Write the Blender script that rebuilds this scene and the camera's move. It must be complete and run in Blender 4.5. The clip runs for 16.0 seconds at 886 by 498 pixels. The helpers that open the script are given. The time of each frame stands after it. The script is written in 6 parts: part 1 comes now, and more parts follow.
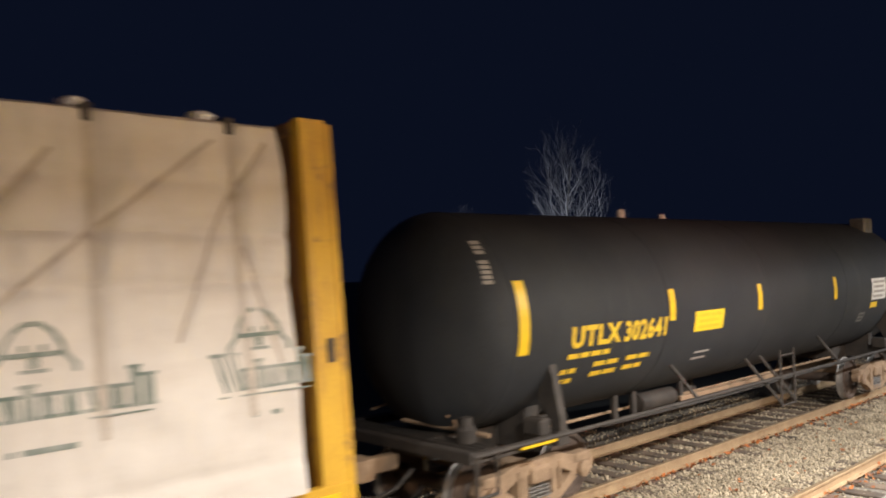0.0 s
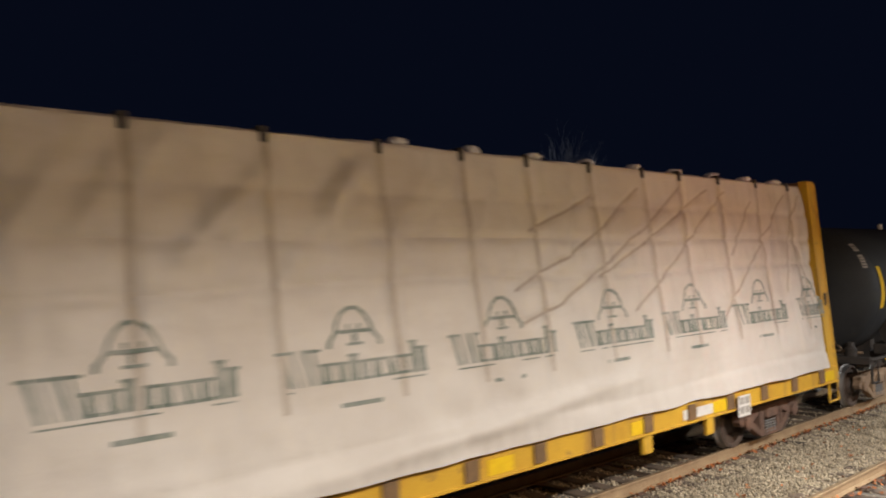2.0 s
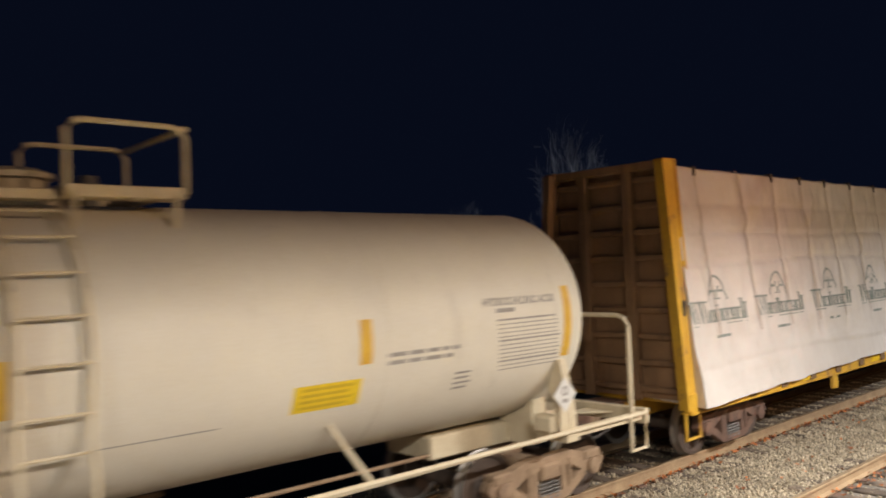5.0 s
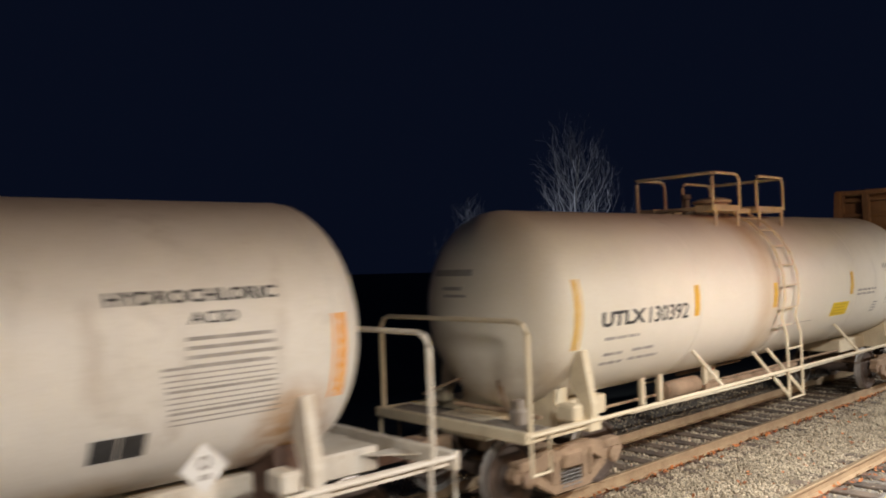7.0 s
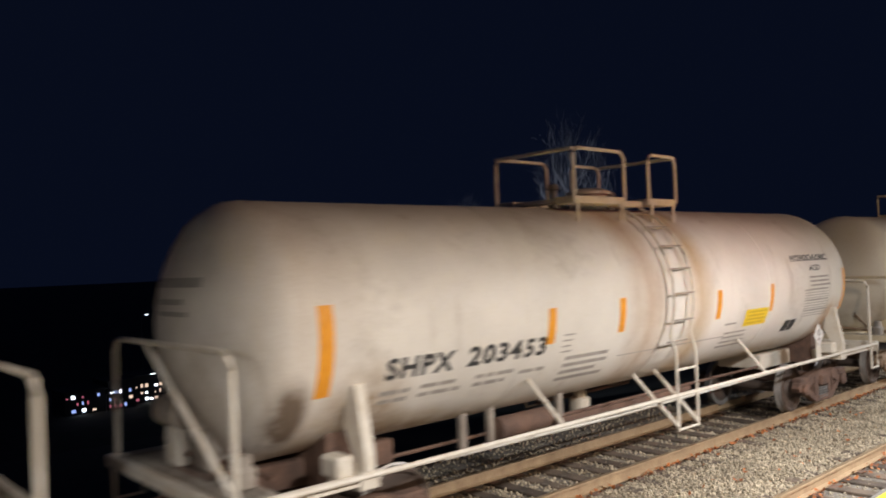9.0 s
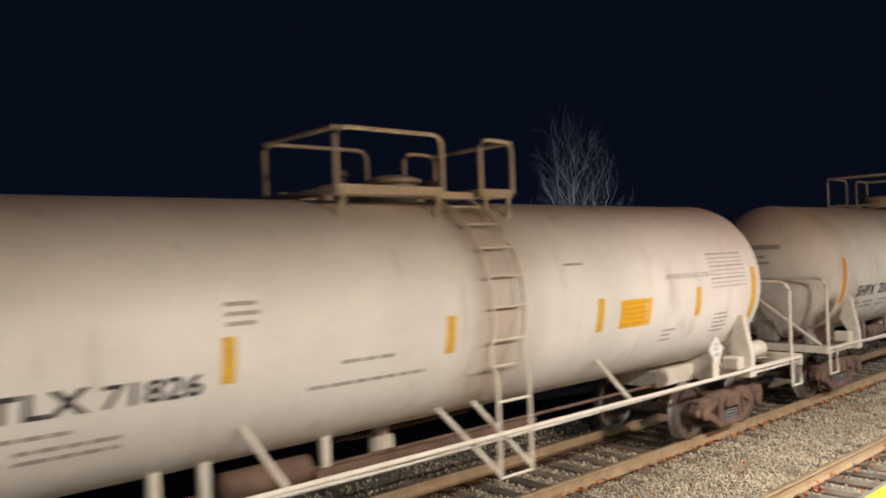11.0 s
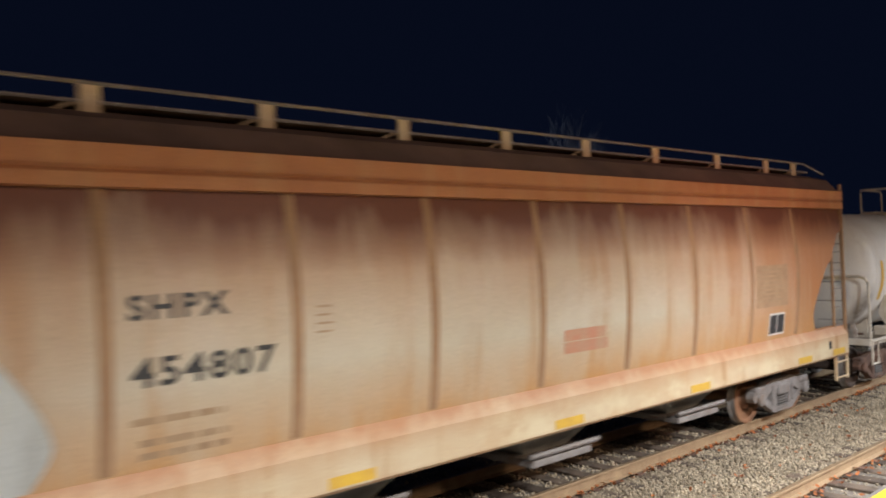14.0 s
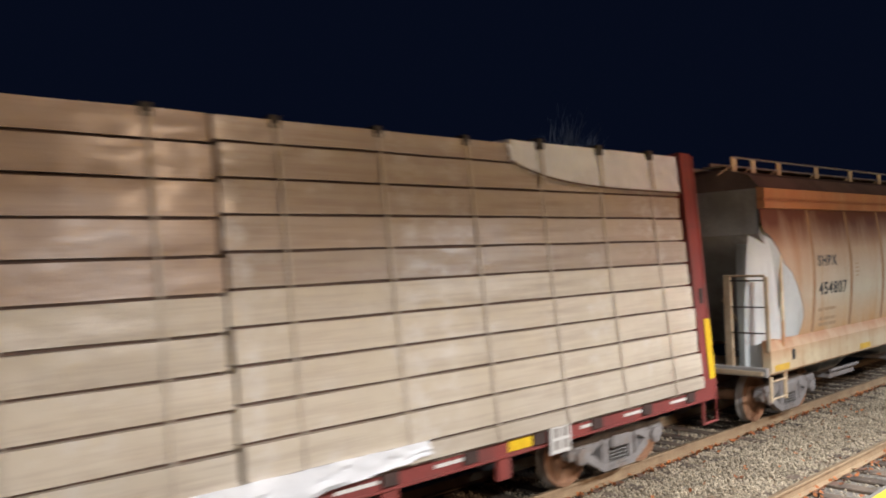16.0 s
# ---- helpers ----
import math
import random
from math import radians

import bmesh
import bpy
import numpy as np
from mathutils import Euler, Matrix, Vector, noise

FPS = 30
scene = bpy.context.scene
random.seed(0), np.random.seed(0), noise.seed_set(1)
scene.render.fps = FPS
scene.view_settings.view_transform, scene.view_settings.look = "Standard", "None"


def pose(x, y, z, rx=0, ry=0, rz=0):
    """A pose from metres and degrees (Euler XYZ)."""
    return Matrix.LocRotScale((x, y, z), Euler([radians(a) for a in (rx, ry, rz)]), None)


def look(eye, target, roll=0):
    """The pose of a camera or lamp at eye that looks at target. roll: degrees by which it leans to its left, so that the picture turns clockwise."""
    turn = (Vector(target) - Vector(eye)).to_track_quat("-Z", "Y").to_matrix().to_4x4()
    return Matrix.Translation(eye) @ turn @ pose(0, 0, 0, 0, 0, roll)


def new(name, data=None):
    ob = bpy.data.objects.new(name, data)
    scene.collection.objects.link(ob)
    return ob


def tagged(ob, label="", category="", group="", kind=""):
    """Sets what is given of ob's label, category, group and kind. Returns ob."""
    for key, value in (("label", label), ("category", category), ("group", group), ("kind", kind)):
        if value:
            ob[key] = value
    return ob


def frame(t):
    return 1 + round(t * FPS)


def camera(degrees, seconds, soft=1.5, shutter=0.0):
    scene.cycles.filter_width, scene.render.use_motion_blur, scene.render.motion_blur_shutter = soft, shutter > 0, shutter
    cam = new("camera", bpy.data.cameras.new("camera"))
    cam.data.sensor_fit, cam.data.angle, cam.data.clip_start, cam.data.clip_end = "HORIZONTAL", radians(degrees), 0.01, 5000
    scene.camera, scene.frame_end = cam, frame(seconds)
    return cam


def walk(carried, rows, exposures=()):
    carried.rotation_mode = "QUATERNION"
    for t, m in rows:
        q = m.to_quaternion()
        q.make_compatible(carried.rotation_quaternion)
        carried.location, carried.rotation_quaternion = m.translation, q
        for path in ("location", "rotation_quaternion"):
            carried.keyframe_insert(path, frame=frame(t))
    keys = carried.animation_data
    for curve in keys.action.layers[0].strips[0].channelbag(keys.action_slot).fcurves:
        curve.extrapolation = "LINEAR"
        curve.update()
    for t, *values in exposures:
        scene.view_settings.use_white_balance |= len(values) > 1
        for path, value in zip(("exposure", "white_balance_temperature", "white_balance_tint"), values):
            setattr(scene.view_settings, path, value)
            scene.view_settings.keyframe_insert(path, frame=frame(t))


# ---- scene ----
cam = camera(58.8, 16.0, soft=1.8, shutter=0.5)
EYE = (0.0, 0.0, 3.247)
LEAN = 2.2
walk(cam, [(t, pose(*EYE, up, LEAN, turn)) for t, up, turn in (
    (0.0, 91.59, -42.11), (0.5, 91.69, -42.08), (1.0, 91.79, -41.93), (1.5, 91.89, -41.77), (2.0, 91.95, -41.68),
    (2.5, 91.94, -41.55), (3.0, 91.89, -41.5), (3.5, 91.78, -41.49), (4.0, 91.64, -41.5), (4.5, 91.53, -41.59),
    (5.0, 91.44, -41.64), (7.5, 91.02, -41.51), (8.0, 91.1, -41.56), (8.5, 91.03, -41.58), (9.0, 90.9, -41.75),
    (9.5, 90.7, -41.78), (10.0, 90.47, -41.75), (12.5, 90.36, -41.51), (13.0, 90.45, -41.56), (13.5, 90.54, -41.59),
    (14.0, 90.62, -41.66), (14.5, 90.64, -41.65), (15.0, 90.66, -41.67), (15.5, 90.67, -41.66), (16.0, 90.7, -41.69),)], exposures=[(0.0, 0.68, 6500, 10), (0.5, 0.42, 6500, 10), (1.0, 0.16, 6500, 10), (1.5, 0.05, 6500, 10), (2.0, 0.0, 6500, 10), (3.5, 0.0, 6500, 10), (4.5, 0.08, 6500, 10), (5.0, 0.20, 6450, 10), (7.5, 0.32, 6250, 10), (9.0, 0.32, 6080, 10), (10.0, 0.32, 6400, 10), (12.5, 0.10, 6500, 10), (13.5, 0.14, 6150, 10), (14.5, 0.26, 5880, 10), (15.0, 0.28, 5820, 10), (16.0, 0.18, 5900, 10)])

# ---- the train's way: metres gone after t seconds ----
TRACK_Y, NEAR_TRACK_Y = 7.965, 4.137


def gone(t):
    u = t / 8 - 1
    return 6.1948 * t + 0.6194 * (u * u - 1) - 0.4150 * (u ** 3 + 1) + 0.5713 * (u ** 4 - 1)


# ---- night sky and the station's lamps ----
world = bpy.data.worlds.new("night")
scene.world = world
world.use_nodes = True
back = world.node_tree.nodes["Background"]
back.inputs[0].default_value = (0.17, 0.27, 0.72, 1)
back.inputs[1].default_value = 0.0112


def area_lamp(name, at, target, watts, w, d, colour, spread=180):
    data = bpy.data.lights.new(name, "AREA")
    data.shape, data.size, data.size_y, data.energy, data.color, data.spread = "RECTANGLE", w, d, watts, colour, radians(spread)
    ob = new(name, data)
    ob.matrix_world = look(at, target)
    return ob


CREAMY, SOFT, WHITE, WARM = (1.0, 0.935, 0.85), (1.0, 0.965, 0.915), (0.95, 0.98, 1.0), (1.0, 0.66, 0.41)
for lx, watts, tint in ((-5.5, 880, CREAMY), (4.0, 480, CREAMY), (11.5, 780, SOFT), (22.0, 590, WHITE), (35.0, 430, WHITE)):
    area_lamp("platform_lamp", (lx, 0.9, 4.66), (lx, 1.0, 0), watts, 1.0, 0.35, tint, 165)
area_lamp("yard_lamp", (10.0, -11.0, 9.5), (9.0, 8.0, 2.0), 700, 1.0, 1.0, WARM)
area_lamp("yard_lamp", (30.0, -11.0, 9.5), (27.0, 8.0, 2.0), 140, 1.0, 1.0, WARM)
area_lamp("street_lamp_light", (43.0, 34, -1.0), (49.5, 41, 9), 1500, 0.6, 0.6, (0.8, 0.86, 1.0))
red = bpy.data.lights.new("signal_glow", "SPOT")
red.energy, red.color, red.spot_size, red.spot_blend, red.shadow_soft_size = 120, (1.0, 0.04, 0.05), radians(70), 1.0, 0.05
new("signal_glow", red).matrix_world = look((13.0, 0.2, 4.6), (12.6, 6.5, 4.1))


# ---- materials ----
def ramp(nt, fac, a, b, lo=0.35, hi=0.65):
    n = nt.nodes.new("ShaderNodeValToRGB")
    n.color_ramp.elements[0].position, n.color_ramp.elements[1].position = lo, hi
    n.color_ramp.elements[0].color, n.color_ramp.elements[1].color = (*a, 1), (*b, 1)
    nt.links.new(fac, n.inputs[0])
    return n.outputs[0]


def noise_tex(nt, coords, scale, detail=4, stretch=(1, 1, 1), rough=0.6):
    m = nt.nodes.new("ShaderNodeMapping")
    m.inputs["Scale"].default_value = stretch
    nt.links.new(coords, m.inputs[0])
    n = nt.nodes.new("ShaderNodeTexNoise")
    n.inputs["Scale"].default_value, n.inputs["Detail"].default_value, n.inputs["Roughness"].default_value = scale, detail, rough
    nt.links.new(m.outputs[0], n.inputs["Vector"])
    return n.outputs[0]


def mix(nt, fac, a, b, mode="MIX"):
    n = nt.nodes.new("ShaderNodeMix")
    n.data_type, n.blend_type = "RGBA", mode
    for k, v in ((0, fac), (6, a), (7, b)):
        if isinstance(v, (int, float)):
            n.inputs[k].default_value = v
        elif isinstance(v, tuple):
            n.inputs[k].default_value = (*v, 1)
        else:
            nt.links.new(v, n.inputs[k])
    return n.outputs[2]


def material(name, a, b=None, scale=3.0, rough=0.6, metal=0.0, bump=0.15, grain=40.0, streak=None, streak_lo=0.5, streak_hi=0.75,
             spot=None, spot_scale=1.2, spot_lo=0.55, spot_hi=0.7, vary=0.0, island=0.0, streak_stretch=(3.0, 3.0, 0.25), depth=0.01,
             runs=(), bands=(), stain=(0.30, 0.16, 0.07), mottle=0.35, coat=0.0, blots=()):
    """Two tones at a large scale, grain, streaks that run down, spots of wear (painted sheen on the lumber), and fine
    relief.
    """
    mat = bpy.data.materials.new(name)
    mat.use_nodes = True
    nt = mat.node_tree
    bsdf = nt.nodes["Principled BSDF"]
    coords = nt.nodes.new("ShaderNodeTexCoord").outputs["Object"]
    b = b or tuple(x * 0.8 for x in a)
    col = ramp(nt, noise_tex(nt, coords, scale, 5), a, b)
    if streak:
        f = ramp(nt, noise_tex(nt, coords, 1.0, 5, streak_stretch), (0, 0, 0), (1, 1, 1), streak_lo, streak_hi)
        col = mix(nt, f, col, streak)
    if spot:
        f = ramp(nt, noise_tex(nt, coords, spot_scale, 8, rough=0.7), (0, 0, 0), (1, 1, 1), spot_lo, spot_hi)
        col = mix(nt, f, col, spot)
    if runs or bands:
        xyz = nt.nodes.new("ShaderNodeSeparateXYZ")
        nt.links.new(coords, xyz.inputs[0])
        ragged = noise_tex(nt, coords, 1.0, 6, (2.2, 2.2, 0.35), 0.65)
        for axis, at, reach, amount, *tint in [("X", *r) for r in bands] + [("Z", *r) for r in runs]:
            d = nt.nodes.new("ShaderNodeMath")
            d.operation = "SUBTRACT"
            nt.links.new(xyz.outputs[axis], d.inputs[0])
            d.inputs[1].default_value = at
            e = nt.nodes.new("ShaderNodeMath")
            e.operation = "ABSOLUTE"
            nt.links.new(d.outputs[0], e.inputs[0])
            m = nt.nodes.new("ShaderNodeMapRange")
            m.inputs[1].default_value, m.inputs[2].default_value, m.inputs[3].default_value, m.inputs[4].default_value = 0, reach, amount, 0
            nt.links.new(e.outputs[0], m.inputs[0])
            t = nt.nodes.new("ShaderNodeMath")
            t.operation = "MULTIPLY"
            nt.links.new(m.outputs[0], t.inputs[0])
            nt.links.new(ramp(nt, ragged, (0.45, 0.45, 0.45), (1, 1, 1), 0.3, 0.6), t.inputs[1])
            col = mix(nt, t.outputs[0], col, tint[0] if tint else stain)
    for bx, bz, rx, rz, amount, tint in blots:
        shift = nt.nodes.new("ShaderNodeVectorMath")
        shift.operation, shift.inputs[1].default_value = "SUBTRACT", (bx, 0, bz)
        nt.links.new(coords, shift.inputs[0])
        squash = nt.nodes.new("ShaderNodeVectorMath")
        squash.operation, squash.inputs[1].default_value = "MULTIPLY", (1 / rx, 0, 1 / rz)
        nt.links.new(shift.outputs[0], squash.inputs[0])
        size = nt.nodes.new("ShaderNodeVectorMath")
        size.operation = "LENGTH"
        nt.links.new(squash.outputs[0], size.inputs[0])
        fall = nt.nodes.new("ShaderNodeMapRange")
        fall.inputs[1].default_value, fall.inputs[2].default_value, fall.inputs[3].default_value, fall.inputs[4].default_value = 0.40, 1, amount, 0
        nt.links.new(size.outputs["Value"], fall.inputs[0])
        torn = nt.nodes.new("ShaderNodeMath")
        torn.operation = "MULTIPLY"
        nt.links.new(fall.outputs[0], torn.inputs[0])
        nt.links.new(ramp(nt, noise_tex(nt, coords, 2.5, 6, rough=0.65), (0.25, 0.25, 0.25), (1, 1, 1), 0.35, 0.6), torn.inputs[1])
        col = mix(nt, torn.outputs[0], col, tint)
    fine = noise_tex(nt, coords, grain, 6, rough=0.7)
    col = mix(nt, mottle, col, ramp(nt, fine, (0.35, 0.35, 0.35), (0.75, 0.75, 0.75), 0.3, 0.7), "OVERLAY")
    for amount, node, out in ((vary, "ShaderNodeObjectInfo", "Random"), (island, "ShaderNodeNewGeometry", "Random Per Island")):
        if amount:
            n = nt.nodes.new(node)
            col = mix(nt, 1.0, col, ramp(nt, n.outputs[out], (1 - amount,) * 3, (1 + amount * 0.3,) * 3, 0, 1), "MULTIPLY")
    nt.links.new(col, bsdf.inputs["Base Color"])
    bsdf.inputs["Metallic"].default_value = metal
    bsdf.inputs["Coat Weight"].default_value, bsdf.inputs["Coat Roughness"].default_value = coat, 0.2
    r = nt.nodes.new("ShaderNodeMapRange")
    r.inputs[3].default_value, r.inputs[4].default_value = max(0.05, rough - 0.12), min(1, rough + 0.12)
    nt.links.new(fine, r.inputs[0])
    nt.links.new(r.outputs[0], bsdf.inputs["Roughness"])
    if bump:
        n = nt.nodes.new("ShaderNodeBump")
        n.inputs["Strength"].default_value, n.inputs["Distance"].default_value = bump, depth
        nt.links.new(fine, n.inputs["Height"])
        nt.links.new(n.outputs[0], bsdf.inputs["Normal"])
    return mat


def glow(name, colour, strength):
    mat = bpy.data.materials.new(name)
    mat.use_nodes = True
    bsdf = mat.node_tree.nodes["Principled BSDF"]
    bsdf.inputs["Base Color"].default_value = (0.02, 0.02, 0.02, 1)
    bsdf.inputs["Emission Color"].default_value = (*colour, 1)
    bsdf.inputs["Emission Strength"].default_value = strength
    return mat


BALLAST = material("ballast_bed", (0.25, 0.22, 0.18), (0.14, 0.12, 0.10), 6, 0.95, bump=0.9, grain=28, depth=0.03)
STONE = material("ballast_stone", (0.51, 0.43, 0.31), (0.35, 0.29, 0.205), 2.0, 0.9, bump=0.3, grain=60, island=0.5)
TIE = material("tie_wood", (0.17, 0.125, 0.09), (0.085, 0.065, 0.05), 4, 0.9, bump=0.6, grain=30, vary=0.45, spot=(0.16, 0.13, 0.10), spot_scale=5)
RAIL = material("rail_steel", (0.37, 0.265, 0.155), (0.28, 0.19, 0.11), 3, 0.7, 0.0, 0.3, 50)
RAILTOP = material("rail_head", (0.34, 0.25, 0.155), (0.26, 0.18, 0.105), 6, 0.42, 0.4, 0.1, 50)
DEAD_LEAF = material("dead_leaf", (0.55, 0.19, 0.05), (0.36, 0.12, 0.04), 3, 0.8, island=0.6)
EARTH = material("earth", (0.05, 0.045, 0.035), (0.03, 0.035, 0.02), 0.3, 0.95, bump=0.6, grain=6, depth=0.05)
CONCRETE = material("platform_concrete", (0.22, 0.21, 0.195), (0.15, 0.145, 0.135), 1.5, 0.9, bump=0.3, grain=60, spot=(0.10, 0.095, 0.09), spot_scale=0.8)
TACTILE = material("tactile_yellow", (0.80, 0.52, 0.02), (0.70, 0.44, 0.02), 4, 0.6, bump=0.2)
WHITE_TANK = material("white_tank_paint", (0.78, 0.745, 0.685), (0.67, 0.635, 0.575), 0.7, 0.52, bump=0.06, streak=(0.42, 0.35, 0.28), streak_lo=0.60, streak_hi=0.85, spot=(0.55, 0.51, 0.45), spot_scale=0.8, bands=((-0.55, 0.6, 0.85), (0.85, 0.5, 0.9, (0.44, 0.29, 0.13)), (-6.3, 0.9, 0.35)), stain=(0.42, 0.29, 0.19),
                      blots=((-5.5, 1.45, 0.75, 0.95, 1.1, (0.36, 0.265, 0.175)), (-6.45, 1.75, 0.26, 0.50, 1.3, (0.17, 0.125, 0.09)), (-5.0, 1.25, 1.8, 0.42, 0.9, (0.40, 0.31, 0.21)), (-6.9, 2.0, 0.4, 1.0, 0.6, (0.40, 0.35, 0.29)),
                             (5.95, 1.55, 0.55, 0.75, 1.2, (0.44, 0.25, 0.11)), (3.9, 1.25, 1.4, 0.35, 0.8, (0.52, 0.38, 0.22)), (0.3, 1.30, 2.4, 0.30, 0.6, (0.50, 0.42, 0.33))))
CREAM_TANK = material("cream_tank_paint", (0.78, 0.73, 0.62), (0.71, 0.66, 0.56), 0.6, 0.50, bump=0.05, streak=(0.55, 0.50, 0.42), streak_lo=0.62, streak_hi=0.9, bands=((-0.75, 0.6, 0.7),), stain=(0.48, 0.32, 0.16), blots=((-6.3, 1.5, 0.8, 0.6, 0.7, (0.46, 0.38, 0.28)), (6.2, 1.4, 0.7, 0.5, 0.4, (0.50, 0.42, 0.30))))
GREY_TANK = material("grey_white_tank_paint", (0.80, 0.785, 0.75), (0.69, 0.675, 0.64), 0.7, 0.52, bump=0.06, streak=(0.46, 0.41, 0.37), streak_lo=0.58, streak_hi=0.85, bands=((0.4, 0.9, 0.7), (-6.4, 0.8, 0.3)), stain=(0.40, 0.28, 0.20),
                     blots=((-6.85, 1.80, 0.22, 0.55, 1.1, (0.28, 0.25, 0.22)), (-5.9, 1.4, 0.7, 0.5, 0.6, (0.42, 0.36, 0.29)), (6.3, 1.5, 0.6, 0.5, 0.5, (0.48, 0.40, 0.30))))
BLACK_TANK = material("black_tank_paint", (0.030, 0.033, 0.038), (0.040, 0.043, 0.047), 0.8, 0.62, bump=0.06, streak=(0.062, 0.062, 0.062), streak_lo=0.6, streak_hi=0.9)
BLACK_TANK.node_tree.nodes["Principled BSDF"].inputs["Specular IOR Level"].default_value = 0.22
WHITE_STEEL = material("white_painted_steel", (0.72, 0.67, 0.58), (0.60, 0.53, 0.43), 3, 0.5, bump=0.1, spot=(0.30, 0.17, 0.09), spot_scale=2.5, spot_lo=0.62, spot_hi=0.75)
CREAM_STEEL = material("cream_painted_steel", (0.72, 0.62, 0.44), (0.62, 0.52, 0.36), 3, 0.5, bump=0.1, spot=(0.36, 0.22, 0.12), spot_scale=2.5, spot_lo=0.62, spot_hi=0.75)
DARK_STEEL = material("dark_grimy_steel", (0.06, 0.05, 0.042), (0.035, 0.03, 0.027), 4, 0.7, bump=0.2)
GREY_STEEL = material("grey_steel", (0.20, 0.19, 0.18), (0.13, 0.12, 0.11), 4, 0.55, 0.3, bump=0.2)
RUST = material("rusty_cast_steel", (0.17, 0.10, 0.07), (0.10, 0.062, 0.047), 4, 0.85, bump=0.4, spot=(0.22, 0.12, 0.08), spot_scale=3)
RUST_LIGHT = material("light_rusty_steel", (0.36, 0.25, 0.16), (0.24, 0.165, 0.105), 4, 0.85, bump=0.4, spot=(0.20, 0.13, 0.09), spot_scale=3)
GREY_TRUCK = material("grey_dusty_cast_steel", (0.30, 0.28, 0.27), (0.20, 0.18, 0.17), 4, 0.8, bump=0.4, spot=(0.22, 0.16, 0.12), spot_scale=3)
WHEEL = material("wheel_steel", (0.12, 0.085, 0.065), (0.075, 0.055, 0.045), 5, 0.7, 0.2, bump=0.2)
WHEEL_RUST = material("rusty_wheel_steel", (0.34, 0.18, 0.095), (0.22, 0.115, 0.065), 4, 0.8, 0.0, bump=0.3)
TREAD = material("polished_tread", (0.42, 0.40, 0.38), (0.32, 0.30, 0.28), 8, 0.5, 0.6, bump=0.05)
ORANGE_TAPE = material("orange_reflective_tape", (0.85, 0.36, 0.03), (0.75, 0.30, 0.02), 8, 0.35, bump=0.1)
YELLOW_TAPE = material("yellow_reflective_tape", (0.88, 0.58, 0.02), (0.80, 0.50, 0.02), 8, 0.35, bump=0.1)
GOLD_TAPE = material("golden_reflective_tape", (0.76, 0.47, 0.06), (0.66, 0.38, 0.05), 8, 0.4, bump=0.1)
GOLD_SIGN = material("golden_decal", (0.84, 0.45, 0.02), (0.78, 0.41, 0.02), 8, 0.5, bump=0.05)
YELLOW_SIGN = material("yellow_decal", (0.86, 0.62, 0.03), (0.80, 0.56, 0.03), 8, 0.5, bump=0.05)
DECAL_INK = material("worn_decal_print", (0.66, 0.46, 0.03), (0.60, 0.41, 0.03), 8, 0.5, bump=0.05)
FADED_INK = material("faded_brown_stencil_paint", (0.33, 0.22, 0.13), (0.40, 0.29, 0.18), 6, 0.6, bump=0.05)
ORANGE_INK = material("dark_orange_print", (0.70, 0.35, 0.02), (0.74, 0.38, 0.02), 8, 0.5, bump=0.05)
BLACK_INK = material("black_stencil_paint", (0.03, 0.03, 0.032), (0.05, 0.05, 0.05), 9, 0.6, bump=0.05)
GREY_INK = material("faded_grey_stencil_paint", (0.30, 0.275, 0.25), (0.42, 0.39, 0.355), 6, 0.6, bump=0.05)
YELLOW_INK = material("yellow_stencil_paint", (0.82, 0.55, 0.03), (0.74, 0.47, 0.03), 9, 0.55, bump=0.05)
FADED_PATCH = material("faded_brown_patch", (0.36, 0.24, 0.145), (0.43, 0.30, 0.18), 4, 0.6, bump=0.05)
RED_INK = material("faded_red_stencil_paint", (0.50, 0.22, 0.14), (0.45, 0.29, 0.19), 5, 0.6, bump=0.05)
GREEN_INK = material("dark_green_print", (0.13, 0.175, 0.15), (0.34, 0.35, 0.32), 4, 0.7, bump=0.05)
WHITE_DECAL = material("white_decal", (0.75, 0.73, 0.70), (0.66, 0.64, 0.60), 8, 0.5, bump=0.05)
TARP = material("white_lumber_wrap", (0.68, 0.635, 0.585), (0.60, 0.55, 0.50), 0.7, 0.50, bump=0.35, grain=3, depth=0.03, streak=(0.54, 0.48, 0.42), streak_lo=0.5, streak_hi=0.9, streak_stretch=(0.5, 1.2, 2.0), mottle=0.10)
# darker wrap tone that paints fold shade into the colour
CREASE_SHADE = material("wrap_crease_shade", (0.40, 0.335, 0.28), (0.47, 0.40, 0.34), 4, 0.7, bump=0.1)
STRAP = material("dark_strap", (0.46, 0.40, 0.34), (0.55, 0.49, 0.43), 1.5, 0.8, bump=0.1)
YELLOW_CAR = material("yellow_car_paint", (0.68, 0.40, 0.035), (0.56, 0.31, 0.03), 1.5, 0.55, bump=0.12, streak=(0.26, 0.14, 0.06), streak_lo=0.56, streak_hi=0.75, spot=(0.20, 0.12, 0.06), spot_scale=2.0, spot_lo=0.58, spot_hi=0.68)
# near-black on the red car's raised winch boxes paints in recess shade
RECESS_SHADE = material("winch_recess_shade", (0.07, 0.040, 0.033), (0.045, 0.03, 0.026), 4, 0.8, bump=0.3)
BROWN_PATCH = material("brown_worn_patch", (0.22, 0.13, 0.06), (0.15, 0.09, 0.045), 4, 0.7, bump=0.3)
BULKHEAD = material("brown_bulkhead_panel", (0.36, 0.21, 0.11), (0.25, 0.145, 0.075), 1.2, 0.75, bump=0.3, streak=(0.15, 0.085, 0.05), streak_lo=0.5, streak_hi=0.75)
